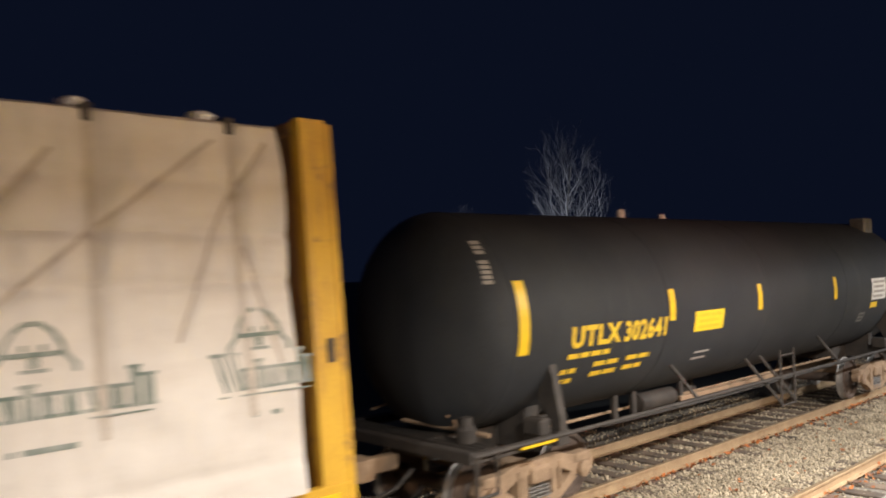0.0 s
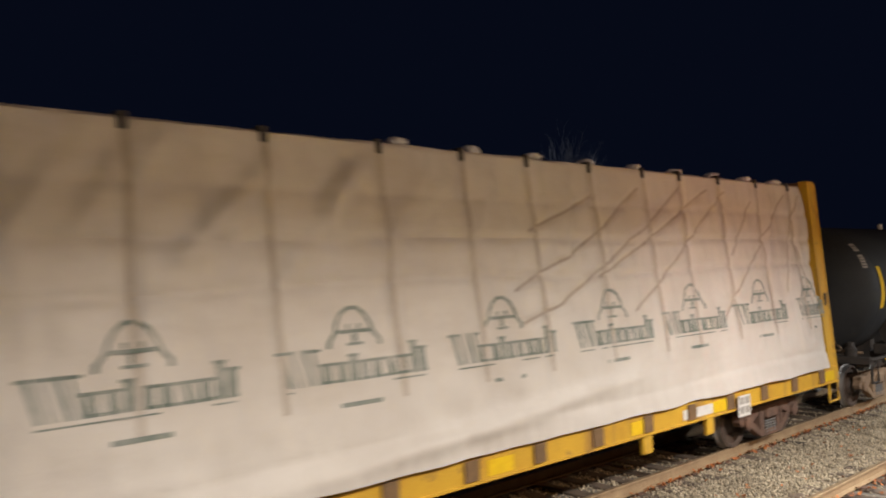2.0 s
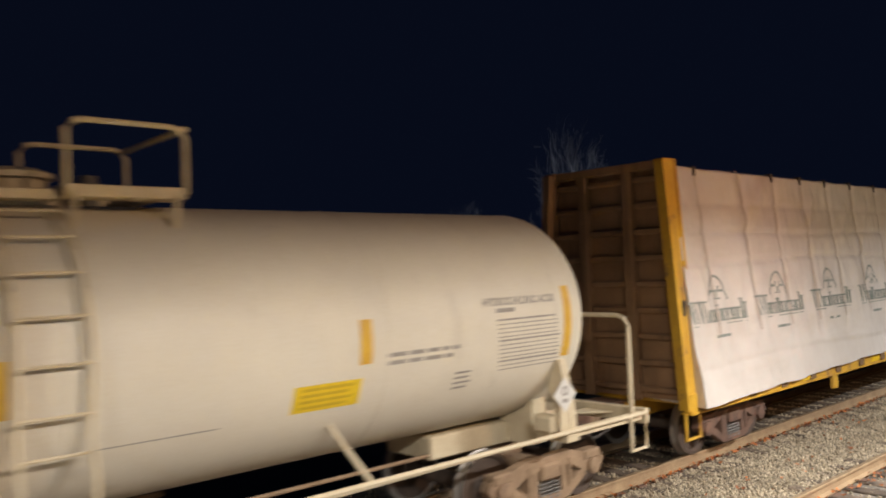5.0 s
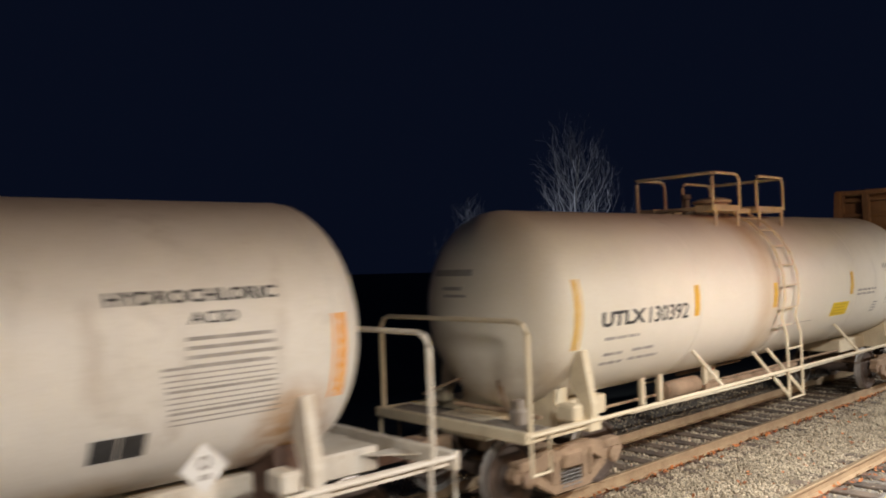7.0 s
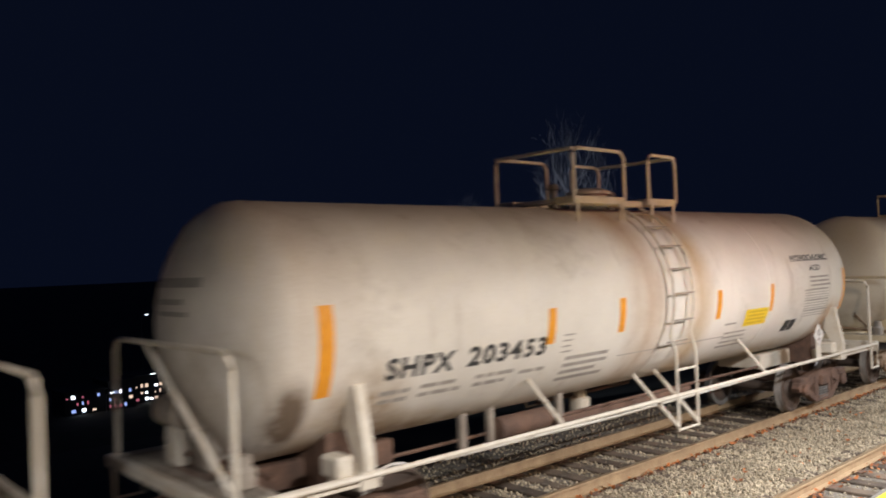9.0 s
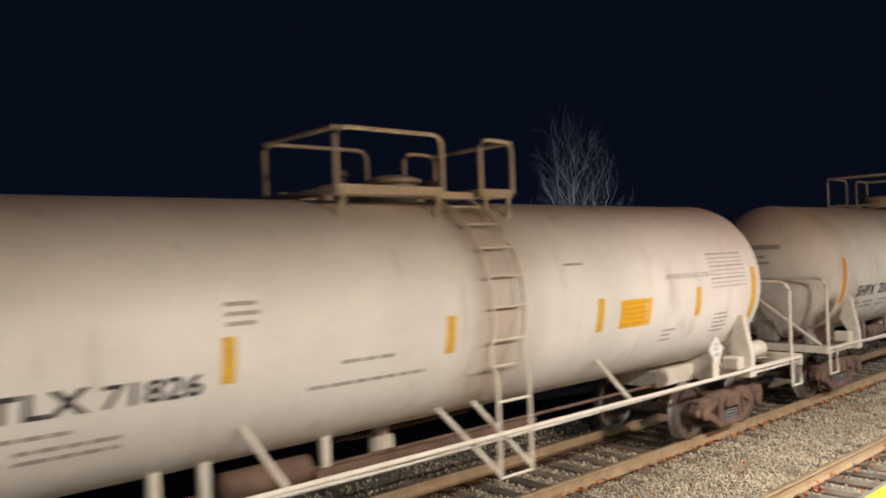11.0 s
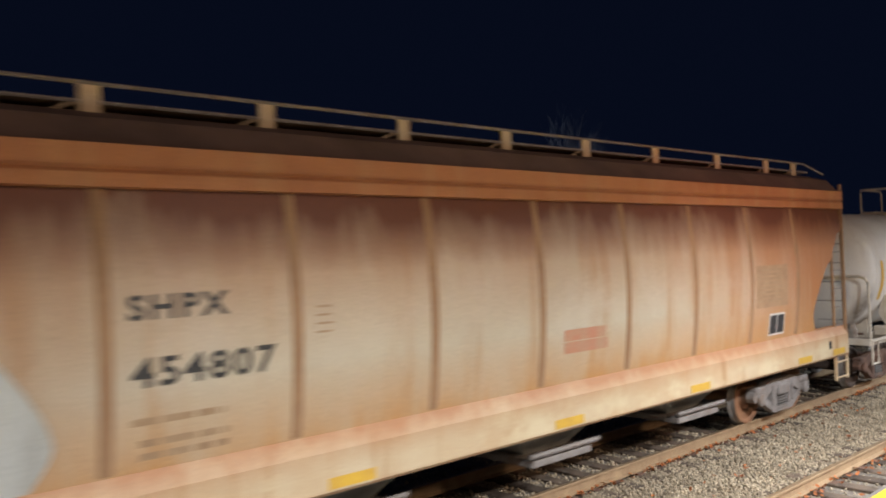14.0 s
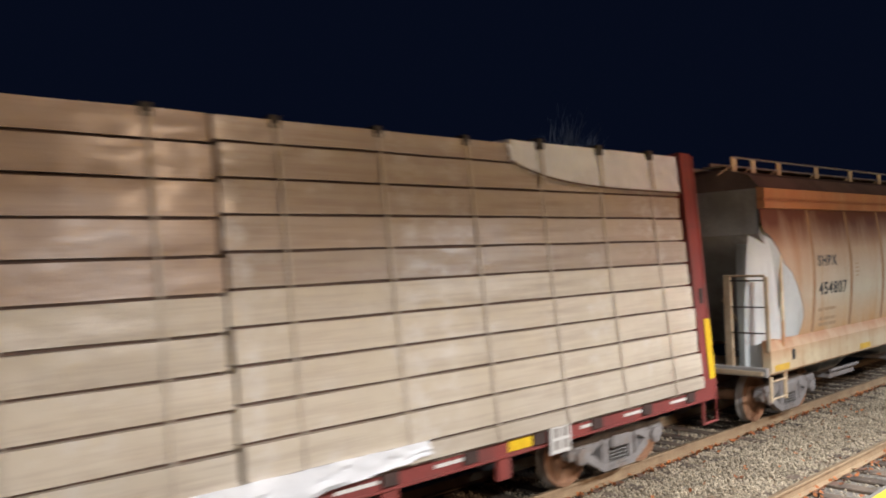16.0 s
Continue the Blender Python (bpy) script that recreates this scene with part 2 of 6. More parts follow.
RED_CAR = material("dark_red_car_paint", (0.27, 0.055, 0.045), (0.20, 0.045, 0.040), 1.5, 0.6, bump=0.12, streak=(0.10, 0.05, 0.045), streak_lo=0.55, streak_hi=0.8, spot=(0.14, 0.06, 0.05), spot_scale=2.0)
# the whitish spots paint the plastic's sheen into the three lumber colours
LUMBER = material("plastic_wrapped_lumber", (0.62, 0.51, 0.41), (0.55, 0.445, 0.35), 0.8, 0.34, mottle=0.15, coat=0.22, bump=0.4, grain=4, depth=0.03, spot=(0.74, 0.70, 0.65), spot_scale=1.3, spot_lo=0.55, spot_hi=0.66, vary=0.25, streak=(0.46, 0.34, 0.26), streak_lo=0.48, streak_hi=0.75, streak_stretch=(0.4, 1, 9.0))
LUMBER_BROWN = material("brown_plastic_wrapped_lumber", (0.52, 0.39, 0.30), (0.45, 0.33, 0.25), 0.8, 0.32, mottle=0.15, coat=0.22, bump=0.4, grain=4, depth=0.03, spot=(0.62, 0.53, 0.45), spot_scale=1.1, spot_lo=0.55, spot_hi=0.68, vary=0.15, streak=(0.38, 0.27, 0.20), streak_lo=0.48, streak_hi=0.75, streak_stretch=(0.4, 1, 9.0))
LUMBER_PALE = material("white_plastic_wrapped_lumber", (0.68, 0.60, 0.485), (0.61, 0.53, 0.415), 0.8, 0.32, mottle=0.15, coat=0.22, bump=0.4, grain=4, depth=0.03, spot=(0.74, 0.70, 0.65), spot_scale=1.3, spot_lo=0.55, spot_hi=0.72, vary=0.12, streak=(0.50, 0.415, 0.33), streak_lo=0.48, streak_hi=0.75, streak_stretch=(0.4, 1, 9.0))
WHITE_WRAP = material("white_plastic_cover", (0.92, 0.93, 0.95), (0.80, 0.81, 0.84), 1.5, 0.35, bump=0.5, grain=5, depth=0.03)
PALE_STRAP = material("pale_strap", (0.58, 0.50, 0.405), (0.52, 0.44, 0.35), 6, 0.5, bump=0.1)
SPACER = material("dark_spacer_wood", (0.17, 0.11, 0.085), (0.11, 0.075, 0.058), 5, 0.9, bump=0.3)
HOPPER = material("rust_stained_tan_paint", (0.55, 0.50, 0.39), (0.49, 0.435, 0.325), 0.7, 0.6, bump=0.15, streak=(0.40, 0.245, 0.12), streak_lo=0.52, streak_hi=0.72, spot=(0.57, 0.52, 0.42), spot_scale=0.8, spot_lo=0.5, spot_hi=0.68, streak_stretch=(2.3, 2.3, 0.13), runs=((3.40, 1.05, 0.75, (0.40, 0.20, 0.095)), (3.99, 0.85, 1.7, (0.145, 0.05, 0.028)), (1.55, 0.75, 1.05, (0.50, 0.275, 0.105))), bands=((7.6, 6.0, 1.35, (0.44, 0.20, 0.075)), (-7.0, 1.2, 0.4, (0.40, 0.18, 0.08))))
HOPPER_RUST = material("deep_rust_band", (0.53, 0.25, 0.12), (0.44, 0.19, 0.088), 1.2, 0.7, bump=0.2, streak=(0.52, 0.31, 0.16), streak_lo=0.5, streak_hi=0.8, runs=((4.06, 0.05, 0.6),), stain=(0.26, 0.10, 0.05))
SEAM_RUST = material("dark_rust_seam", (0.30, 0.18, 0.10), (0.36, 0.225, 0.125), 2.0, 0.8, bump=0.2)
GRIMY_DECK = material("grimy_walkway_steel", (0.36, 0.32, 0.27), (0.22, 0.18, 0.15), 3, 0.75, bump=0.3, spot=(0.16, 0.11, 0.08), spot_scale=2.0)
END_GRIME = material("grimy_grey_end_wall", (0.40, 0.385, 0.36), (0.27, 0.255, 0.235), 1.2, 0.8, bump=0.2, streak=(0.20, 0.18, 0.16), streak_lo=0.55, streak_hi=0.8)
WORN_YELLOW = material("worn_yellow_tape", (0.74, 0.48, 0.06), (0.62, 0.38, 0.07), 5, 0.5, bump=0.1)
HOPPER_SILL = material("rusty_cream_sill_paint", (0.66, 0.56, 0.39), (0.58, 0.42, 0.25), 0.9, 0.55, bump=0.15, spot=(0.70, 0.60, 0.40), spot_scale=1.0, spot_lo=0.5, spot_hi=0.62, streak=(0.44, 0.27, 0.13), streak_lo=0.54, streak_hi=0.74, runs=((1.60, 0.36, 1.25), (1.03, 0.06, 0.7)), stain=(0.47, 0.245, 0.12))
# brighter copy of the hopper grey, with the corner's light in its colour
LIT_CORNER_GREY = material("lit_grey_hopper_paint", (0.70, 0.73, 0.72), (0.58, 0.61, 0.60), 0.9, 0.55, bump=0.1, streak=(0.42, 0.42, 0.40), streak_lo=0.55, streak_hi=0.8)
HOPPER_GREY = material("grey_hopper_paint", (0.55, 0.59, 0.58), (0.45, 0.48, 0.47), 0.9, 0.6, bump=0.1, streak=(0.32, 0.32, 0.30), streak_lo=0.52, streak_hi=0.8)
ROOF_GRIME = material("grimy_brown_roof", (0.16, 0.105, 0.088), (0.105, 0.07, 0.06), 1.5, 0.85, bump=0.3)
TROUGH = material("dusty_roof_hatch_steel", (0.34, 0.30, 0.26), (0.24, 0.20, 0.17), 1.5, 0.8, bump=0.3)
TAN_STEEL = material("tan_painted_steel", (0.50, 0.40, 0.27), (0.36, 0.25, 0.15), 3, 0.6, bump=0.15)
# bark copy darkened in colour for the unlit trunk
UNLIT_BARK = material("unlit_bark", (0.06, 0.055, 0.05), (0.04, 0.037, 0.034), 3, 0.9, bump=0.4)
BARK = material("pale_bark", (0.20, 0.195, 0.20), (0.12, 0.118, 0.12), 3, 0.9, bump=0.4)
CONCRETE_FAR = material("dark_building_wall", (0.05, 0.05, 0.055), (0.035, 0.035, 0.04), 0.2, 0.9, bump=0.1)


# ---- shapes ----
def box(bm, x0, x1, y0, y1, z0, z1, bevel=0.0):
    vs = [bm.verts.new((x, y, z)) for x in (x0, x1) for y in (y0, y1) for z in (z0, z1)]
    fs = [bm.faces.new([vs[i] for i in q]) for q in ((0, 1, 3, 2), (4, 6, 7, 5), (0, 4, 5, 1), (2, 3, 7, 6), (0, 2, 6, 4), (1, 5, 7, 3))]
    if bevel:
        es = list({e for f in fs for e in f.edges})
        bmesh.ops.bevel(bm, geom=es, offset=bevel, segments=1, affect="EDGES")
    return bm


def tube(bm, pts, r, n=8):
    """A round bar along a line of points, with closed ends."""
    pts = [Vector(p) for p in pts]
    rings = []
    for i, p in enumerate(pts):
        d = ((pts[min(i + 1, len(pts) - 1)] - p).normalized() + (p - pts[max(i - 1, 0)]).normalized())
        d = d.normalized()
        u = d.cross(Vector((0, 0, 1)) if abs(d.z) < 0.9 else Vector((1, 0, 0))).normalized()
        v = d.cross(u)
        rr = r[i] if isinstance(r, (list, tuple)) else r
        rings.append([bm.verts.new(p + (u * math.cos(a) + v * math.sin(a)) * rr) for a in (2 * math.pi * k / n for k in range(n))])
    for a, b in zip(rings, rings[1:]):
        for k in range(n):
            bm.faces.new((a[k], a[(k + 1) % n], b[(k + 1) % n], b[k]))
    bm.faces.new(rings[0][::-1]), bm.faces.new(rings[-1])
    return bm


def prism(bm, poly, axis, a, b):
    """A flat outline (two coordinates in order) pushed from a to b along the axis."""
    def at(p, w):
        return {"y": (p[0], w, p[1]), "x": (w, p[0], p[1]), "z": (p[0], p[1], w)}[axis]
    lo = [bm.verts.new(at(p, a)) for p in poly]
    hi = [bm.verts.new(at(p, b)) for p in poly]
    bm.faces.new(lo), bm.faces.new(hi[::-1])
    for i in range(len(poly)):
        j = (i + 1) % len(poly)
        bm.faces.new((lo[i], hi[i], hi[j], lo[j]))
    return bm


def lathe(bm, prof, axis="x", centre=(0, 0, 0), n=48):
    """Turn a profile of (along, radius) round an axis."""
    cx, cy, cz = centre
    rings = []
    for w, r in prof:
        ring = []
        for k in range(n if r > 1e-5 else 1):
            a = 2 * math.pi * k / n
            c, s = r * math.cos(a), r * math.sin(a)
            ring.append(bm.verts.new({"x": (cx + w, cy + c, cz + s), "y": (cx + c, cy + w, cz + s), "z": (cx + c, cy + s, cz + w)}[axis]))
        rings.append(ring)
    for a, b in zip(rings, rings[1:]):
        for k in range(n):
            q = [a[k % len(a)], a[(k + 1) % len(a)], b[(k + 1) % len(b)], b[k % len(b)]]
            q = list(dict.fromkeys(q))
            if len(q) > 2:
                bm.faces.new(q)
    return bm


def finish(bm, name, mat, smooth=False):
    bmesh.ops.recalc_face_normals(bm, faces=bm.faces)
    me = bpy.data.meshes.new(name)
    bm.to_mesh(me)
    bm.free()
    me.materials.append(mat)
    if smooth:
        me.shade_smooth()
        me.set_sharp_from_angle(angle=radians(35))
    return me


def part(name, bm, mat, parent, label="", smooth=False):
    me = bm if isinstance(bm, bpy.types.Mesh) else finish(bm, name, mat, smooth)
    ob = new(name, me)
    ob.parent = parent
    return tagged(ob, label)


def thing(name, label, category, group="", kind=""):
    return tagged(new(name), label, category, group, kind)


def text_bm(words, size, aspect=1.0, bold=0.012, spacing=1.0):
    """Flat letters in x and z, starting at the origin; returns a bmesh and its width."""
    cu = bpy.data.curves.new("letters", "FONT")
    cu.body, cu.size, cu.space_character, cu.offset, cu.resolution_u = words, size, spacing, bold * size, 3
    ob = new("letters", cu)
    me = bpy.data.meshes.new_from_object(ob.evaluated_get(bpy.context.evaluated_depsgraph_get()))
    bpy.data.objects.remove(ob)
    bpy.data.curves.remove(cu)
    bm = bmesh.new()
    bm.from_mesh(me)
    bpy.data.meshes.remove(me)
    for v in bm.verts:
        v.co = Vector((v.co.x * aspect, 0, v.co.y))
    return bm


def lay(bm, x, z, place):
    """Lay flat shapes (x and z) on a surface given by place(x, z) -> (x, y, z)."""
    lo, hi = min(v.co.z for v in bm.verts), max(v.co.z for v in bm.verts)
    k = math.floor(lo / 0.08) * 0.08
    while k < hi:
        bmesh.ops.bisect_plane(bm, geom=bm.verts[:] + bm.edges[:] + bm.faces[:], plane_co=(0, 0, k), plane_no=(0, 0, 1))
        k += 0.08
    for v in bm.verts:
        v.co = Vector(place(v.co.x + x, v.co.z + z))
    return bm


def panel(w, h):
    bm = bmesh.new()
    bm.faces.new([bm.verts.new(p) for p in ((0, 0, 0), (w, 0, 0), (w, 0, h), (0, 0, h))])
    return bm



# ---- ground, tracks, platform ----
def ground_z(x, y):
    if y < 10.8:
        return -0.30
    if y < 14:
        return -0.30 - 1.5 * ((y - 10.8) / 3.2) ** 1.5
    if y < 120:
        return -1.8 - 20.0 * ((y - 14) / 106) ** 0.8
    return -21.8


def build_ground():
    bm = bmesh.new()
    xs = [-900, -300, -120, -60, -30, -15, 0, 15, 30, 45, 60, 90, 140, 250, 500, 1500]
    ys = [-600, -150, -40, -10, 0, 4, 8, 10.8, 11.5, 12.3, 13, 14, 18, 25, 35, 50, 70, 95, 120, 160, 300, 700, 2200]
    grid = [[bm.verts.new((x, y, ground_z(x, y))) for y in ys] for x in xs]
    for a, b in zip(grid, grid[1:]):
        for j in range(len(ys) - 1):
            bm.faces.new((a[j], b[j], b[j + 1], a[j + 1]))
    tagged(new("ground", finish(bm, "ground", EARTH)), "dark bare earth falling away behind the tracks", "ground", kind="structure")
    bm = bmesh.new()
    prism(bm, [(2.6, -0.31), (2.6, -0.215), (9.9, -0.215), (11.0, -0.31)], "x", -70, 130)
    tagged(new("ballast_bed", finish(bm, "ballast_bed", BALLAST)), "bed of grey crushed stone under the two tracks", "ballast", kind="structure")
    bm = box(bmesh.new(), -60, 80, -9, 2.468, -0.30, 1.2, 0.0)
    plat = tagged(new("platform", finish(bm, "platform", CONCRETE)), "high concrete station platform", "platform", kind="structure")
    bm = box(bmesh.new(), -60, 80, 1.86, 2.468, 1.2, 1.216)
    part("tactile_strip", bm, TACTILE, plat, "yellow tactile warning strip")
    bm = box(bmesh.new(), -60, 80, 2.471, 2.53, 1.02, 1.205, 0.012)
    part("edge_board", bm, CONCRETE, plat, "pale edge board")


def rail_mesh(x0, x1):
    prof = [(-0.07, -0.17), (0.07, -0.17), (0.07, -0.155), (0.012, -0.135), (0.009, -0.045), (0.036, -0.034), (0.036, -0.006), (0.028, 0),
            (-0.028, 0), (-0.036, -0.006), (-0.036, -0.034), (-0.009, -0.045), (-0.012, -0.135), (-0.07, -0.155)]
    me = finish(prism(bmesh.new(), prof, "x", x0, x1), "rail", RAIL)
    me.materials.append(RAILTOP)
    for p in me.polygons:
        if p.normal.z > 0.9 and p.center.z > -0.01:
            p.material_index = 1
    return me


def stones(name, label, spots, size, mat, seed):
    """Many small angular stones, one mesh. spots: an array of x, y, z."""
    rng = np.random.default_rng(seed)
    g = (1 + 5 ** 0.5) / 2
    ico = np.array([(-1, g, 0), (1, g, 0), (-1, -g, 0), (1, -g, 0), (0, -1, g), (0, 1, g), (0, -1, -g), (0, 1, -g), (g, 0, -1), (g, 0, 1), (-g, 0, -1), (-g, 0, 1)]) / 1.9
    tri = np.array([(0, 11, 5), (0, 5, 1), (0, 1, 7), (0, 7, 10), (0, 10, 11), (1, 5, 9), (5, 11, 4), (11, 10, 2), (10, 7, 6), (7, 1, 8),
                    (3, 9, 4), (3, 4, 2), (3, 2, 6), (3, 6, 8), (3, 8, 9), (4, 9, 5), (2, 4, 11), (6, 2, 10), (8, 6, 7), (9, 8, 1)])
    n = len(spots)
    s = rng.uniform(0.55, 1.25, (n, 1, 1)) * size * rng.uniform(0.6, 1.2, (n, 1, 3)) * rng.uniform(0.75, 1.2, (n, 12, 1))
    v = ico[None] * s
    q, _ = np.linalg.qr(rng.normal(size=(n, 3, 3)))
    v = np.einsum("nij,nkj->nki", q, v) + spots[:, None, :]
    f = (tri[None] + 12 * np.arange(n)[:, None, None]).reshape(-1)
    me = bpy.data.meshes.new(name)
    me.vertices.add(n * 12)
    me.vertices.foreach_set("co", v.reshape(-1).astype(np.float32))
    me.loops.add(len(f))
    me.loops.foreach_set("vertex_index", f.astype(np.int32))
    me.polygons.add(n * 20)
    me.polygons.foreach_set("loop_start", np.arange(0, len(f), 3, dtype=np.int32))
    me.update(calc_edges=True)
    me.materials.append(mat)
    return tagged(new(name, me), label, "ballast", kind="stuff")


def build_tracks():
    for y, x0, x1, t0, t1 in ((TRACK_Y, -80, 130, -14, 62), (NEAR_TRACK_Y, -80, 130, 2, 40)):
        track = thing("railway_track", "rusty railway track on wooden ties", "railway track", "railway tracks", "structure")
        track.location = (0, y, 0)
        me = rail_mesh(x0, x1)
        for o in (-0.755, 0.755):
            part("rail", me, None, track, "rust-brown steel rail with worn head").location = (0, o, 0)
        tie_mesh = finish(box(bmesh.new(), -0.115, 0.115, -1.3, 1.3, -0.36, -0.178, 0.012), "tie", TIE)
        plate = finish(box(bmesh.new(), -0.09, 0.09, -0.17, 0.17, -0.178, -0.168, 0.003), "tie_plate", RUST)
        rnd = random.Random(int(y * 10))
        x = t0
        while x < t1:
            tie = part("tie", tie_mesh, None, track)
            tie.matrix_basis = pose(x + rnd.uniform(-0.03, 0.03), rnd.uniform(-0.06, 0.06), rnd.uniform(-0.012, 0.008), 0, rnd.uniform(-1, 1), rnd.uniform(-1.6, 1.6))
            if 4 < x < 30:
                for o in (-0.755, 0.755):
                    part("tie_plate", plate, None, track).matrix_basis = pose(x, o, 0)
            x += 0.53 + rnd.uniform(-0.03, 0.03)
    rng = np.random.default_rng(5)
    def scatter(n, x0, x1, y0, y1, z0, z1):
        u = rng.random(n) ** 1.25
        return np.stack([x0 + (x1 - x0) * u, rng.uniform(y0, y1, n), rng.uniform(z0, z1, n)], 1)
    stones("ballast_stones", "loose grey crushed stone between the tracks", np.concatenate([
        scatter(58000, 4.5, 27, 5.02, 7.12, -0.215, -0.185), scatter(5500, 4.5, 27, 5.0, 7.12, -0.19, -0.165),
        scatter(3000, 27, 48, 5.0, 7.1, -0.21, -0.18)]), 0.0225, STONE, 3)
    stones("ballast_stones", "grimy crushed stone between the ties", np.concatenate([
        scatter(13000, 4, 30, 7.3, 8.62, -0.235, -0.195), scatter(3500, 4, 28, 8.8, 10.3, -0.215, -0.19), scatter(3500, 6, 24, 3.5, 4.8, -0.25, -0.2)]), 0.026, STONE, 4)
    bm = bmesh.new()
    rnd = random.Random(8)
    for k in range(1100):
        x = rnd.uniform(5, 27)
        y = rnd.choice((7.10, 7.10, 7.06, 4.80, 4.72, 4.98, rnd.uniform(5.0, 7.1), rnd.uniform(3.6, 4.7)))
        y += rnd.gauss(0, 0.035)
        s, a = rnd.uniform(0.025, 0.05), rnd.uniform(0, 6.28)
        z = -0.145 if y > 4.99 else -0.14
        m = pose(x, y, z, rnd.uniform(-35, 35), rnd.uniform(-35, 35), math.degrees(a))
        vs = [bm.verts.new(m @ Vector(p)) for p in ((-s, 0, 0.3 * s), (-0.3 * s, -0.6 * s, 0), (0.6 * s, -0.5 * s, 0.1 * s), (1.2 * s, 0, 0.3 * s), (0.5 * s, 0.6 * s, 0), (-0.4 * s, 0.5 * s, 0.2 * s))]
        bm.faces.new((vs[0], vs[1], vs[4], vs[5])), bm.faces.new((vs[1], vs[2], vs[3], vs[4]))
    tagged(new("fallen_leaves", finish(bm, "fallen_leaves", DEAD_LEAF)), "dry orange-brown leaves caught along the rails", "leaves", kind="stuff")


# ---- running gear ----
MOVERS, SPINNERS = [], []


def place(car, x):
    """A thing that rides on the train, with its origin x metres along it."""
    car.location = (x, TRACK_Y, 0)
    MOVERS.append((car, x))
    return car


def wheelset_mesh():
    r = 0.457
    bm = lathe(bmesh.new(), [(-1.0, 0), (-1.0, 0.08), (-0.85, 0.08), (-0.83, 0.10), (0.83, 0.10), (0.85, 0.08), (1.0, 0.08), (1.0, 0)], "y", (0, 0, 0), 14)
    for s in (1, -1):
        prof = [(0.66, 0.14), (0.68, 0.16), (0.70, 0.36), (0.683, 0.395), (0.683, r + 0.028), (0.706, r + 0.028), (0.716, r + 0.004), (0.725, r), (0.815, r - 0.004), (0.823, r - 0.012),
                (0.823, 0.40), (0.785, 0.375), (0.765, 0.20), (0.80, 0.17), (0.84, 0.14), (0.84, 0.10)]
        lathe(bm, [(w * s, q) for w, q in prof], "y", (0, 0, 0), 40)
    me = finish(bm, "wheelset", WHEEL, True)
    me.materials.append(TREAD)
    for p in me.polygons:
        c = p.center
        if math.hypot(c.x, c.z) > 0.448 or (math.hypot(c.x, c.z) > 0.40 and abs(c.y) < 0.69 and abs(c.y) > 0.6):
            p.material_index = 1
    return me


def sideframe_mesh(mat):
    bm = bmesh.new()
    y0, y1 = 0.93, 1.07
    for s in (1, -1):
        top = [(0, 0.74), (0, 0.60), (0.42, 0.56), (0.66, 0.44), (0.74, 0.40), (1.08, 0.42), (1.14, 0.50), (1.10, 0.60), (0.78, 0.66), (0.42, 0.745)]
        low = [(0, 0.24), (0, 0.14), (0.36, 0.14), (0.74, 0.36), (0.70, 0.44), (0.60, 0.42), (0.34, 0.25)]
        col = [(0.24, 0.23), (0.35, 0.23), (0.33, 0.60), (0.24, 0.60)]
        for poly in (top, low, col):
            prism(bm, [(x * s, z) for x, z in poly], "y", y0, y1)
        lathe(bm, [(1.07, 0.115), (1.12, 0.115), (1.135, 0.09), (1.135, 0)], "y", (0.89 * s, 0, 0.457), 16)
        box(bm, min(0.72 * s, 1.06 * s), max(0.72 * s, 1.06 * s), 0.90, 1.09, 0.55, 0.68, 0.02)
        box(bm, 0.40 * s - 0.03, 0.40 * s + 0.03, y0 - 0.02, y1 + 0.02, 0.28, 0.66, 0.01)
    return finish(bm, "sideframe", mat, True)


def spring_mesh():
    pts = [(0.055 * math.cos(a), 0.055 * math.sin(a), 0.17 + a * 0.0075) for a in (k * 0.7 for k in range(44))]
    return finish(tube(bmesh.new(), pts, 0.016, 5), "spring", GREY_STEEL, True)


GEAR = {}


def truck(car, x, mat):
    """A two-axle truck under a car."""
    if not GEAR:
        GEAR["wheel"], GEAR["spring"] = wheelset_mesh(), spring_mesh()
    if mat.name not in GEAR:
        near = sideframe_mesh(mat)
        far = near.copy()
        far.transform(Matrix.Diagonal((1, -1, 1, 1)))
        far.flip_normals()
        bm = box(bmesh.new(), -0.19, 0.19, -1.12, 1.12, 0.44, 0.66, 0.03)
        box(bm, -0.32, 0.32, -0.3, 0.3, 0.60, 0.80, 0.03)
        wheel = GEAR["wheel"]
        if mat is GREY_TRUCK:
            wheel = wheel.copy()
            wheel.materials[0] = WHEEL_RUST
        GEAR[mat.name] = (near, far, finish(bm, "truck", mat), wheel)
    near, far, bolster, wheel = GEAR[mat.name]
    t = part("truck", bolster, None, car, "two-axle freight truck with bolster")
    t.location = (x, 0, 0)
    part("sideframe", far, None, t)
    part("sideframe", near, None, t)
    for o in (-1.02, 1.02):
        for dx in (-0.14, 0.0, 0.14):
            part("spring", GEAR["spring"], None, t, "coil spring").location = (dx, o, 0)
    for dx in (-0.89, 0.89):
        w = part("wheelset", wheel, None, t, "steel wheels with polished treads on an axle")
        w.location = (dx, 0, 0.457)
        SPINNERS.append((w, dx))


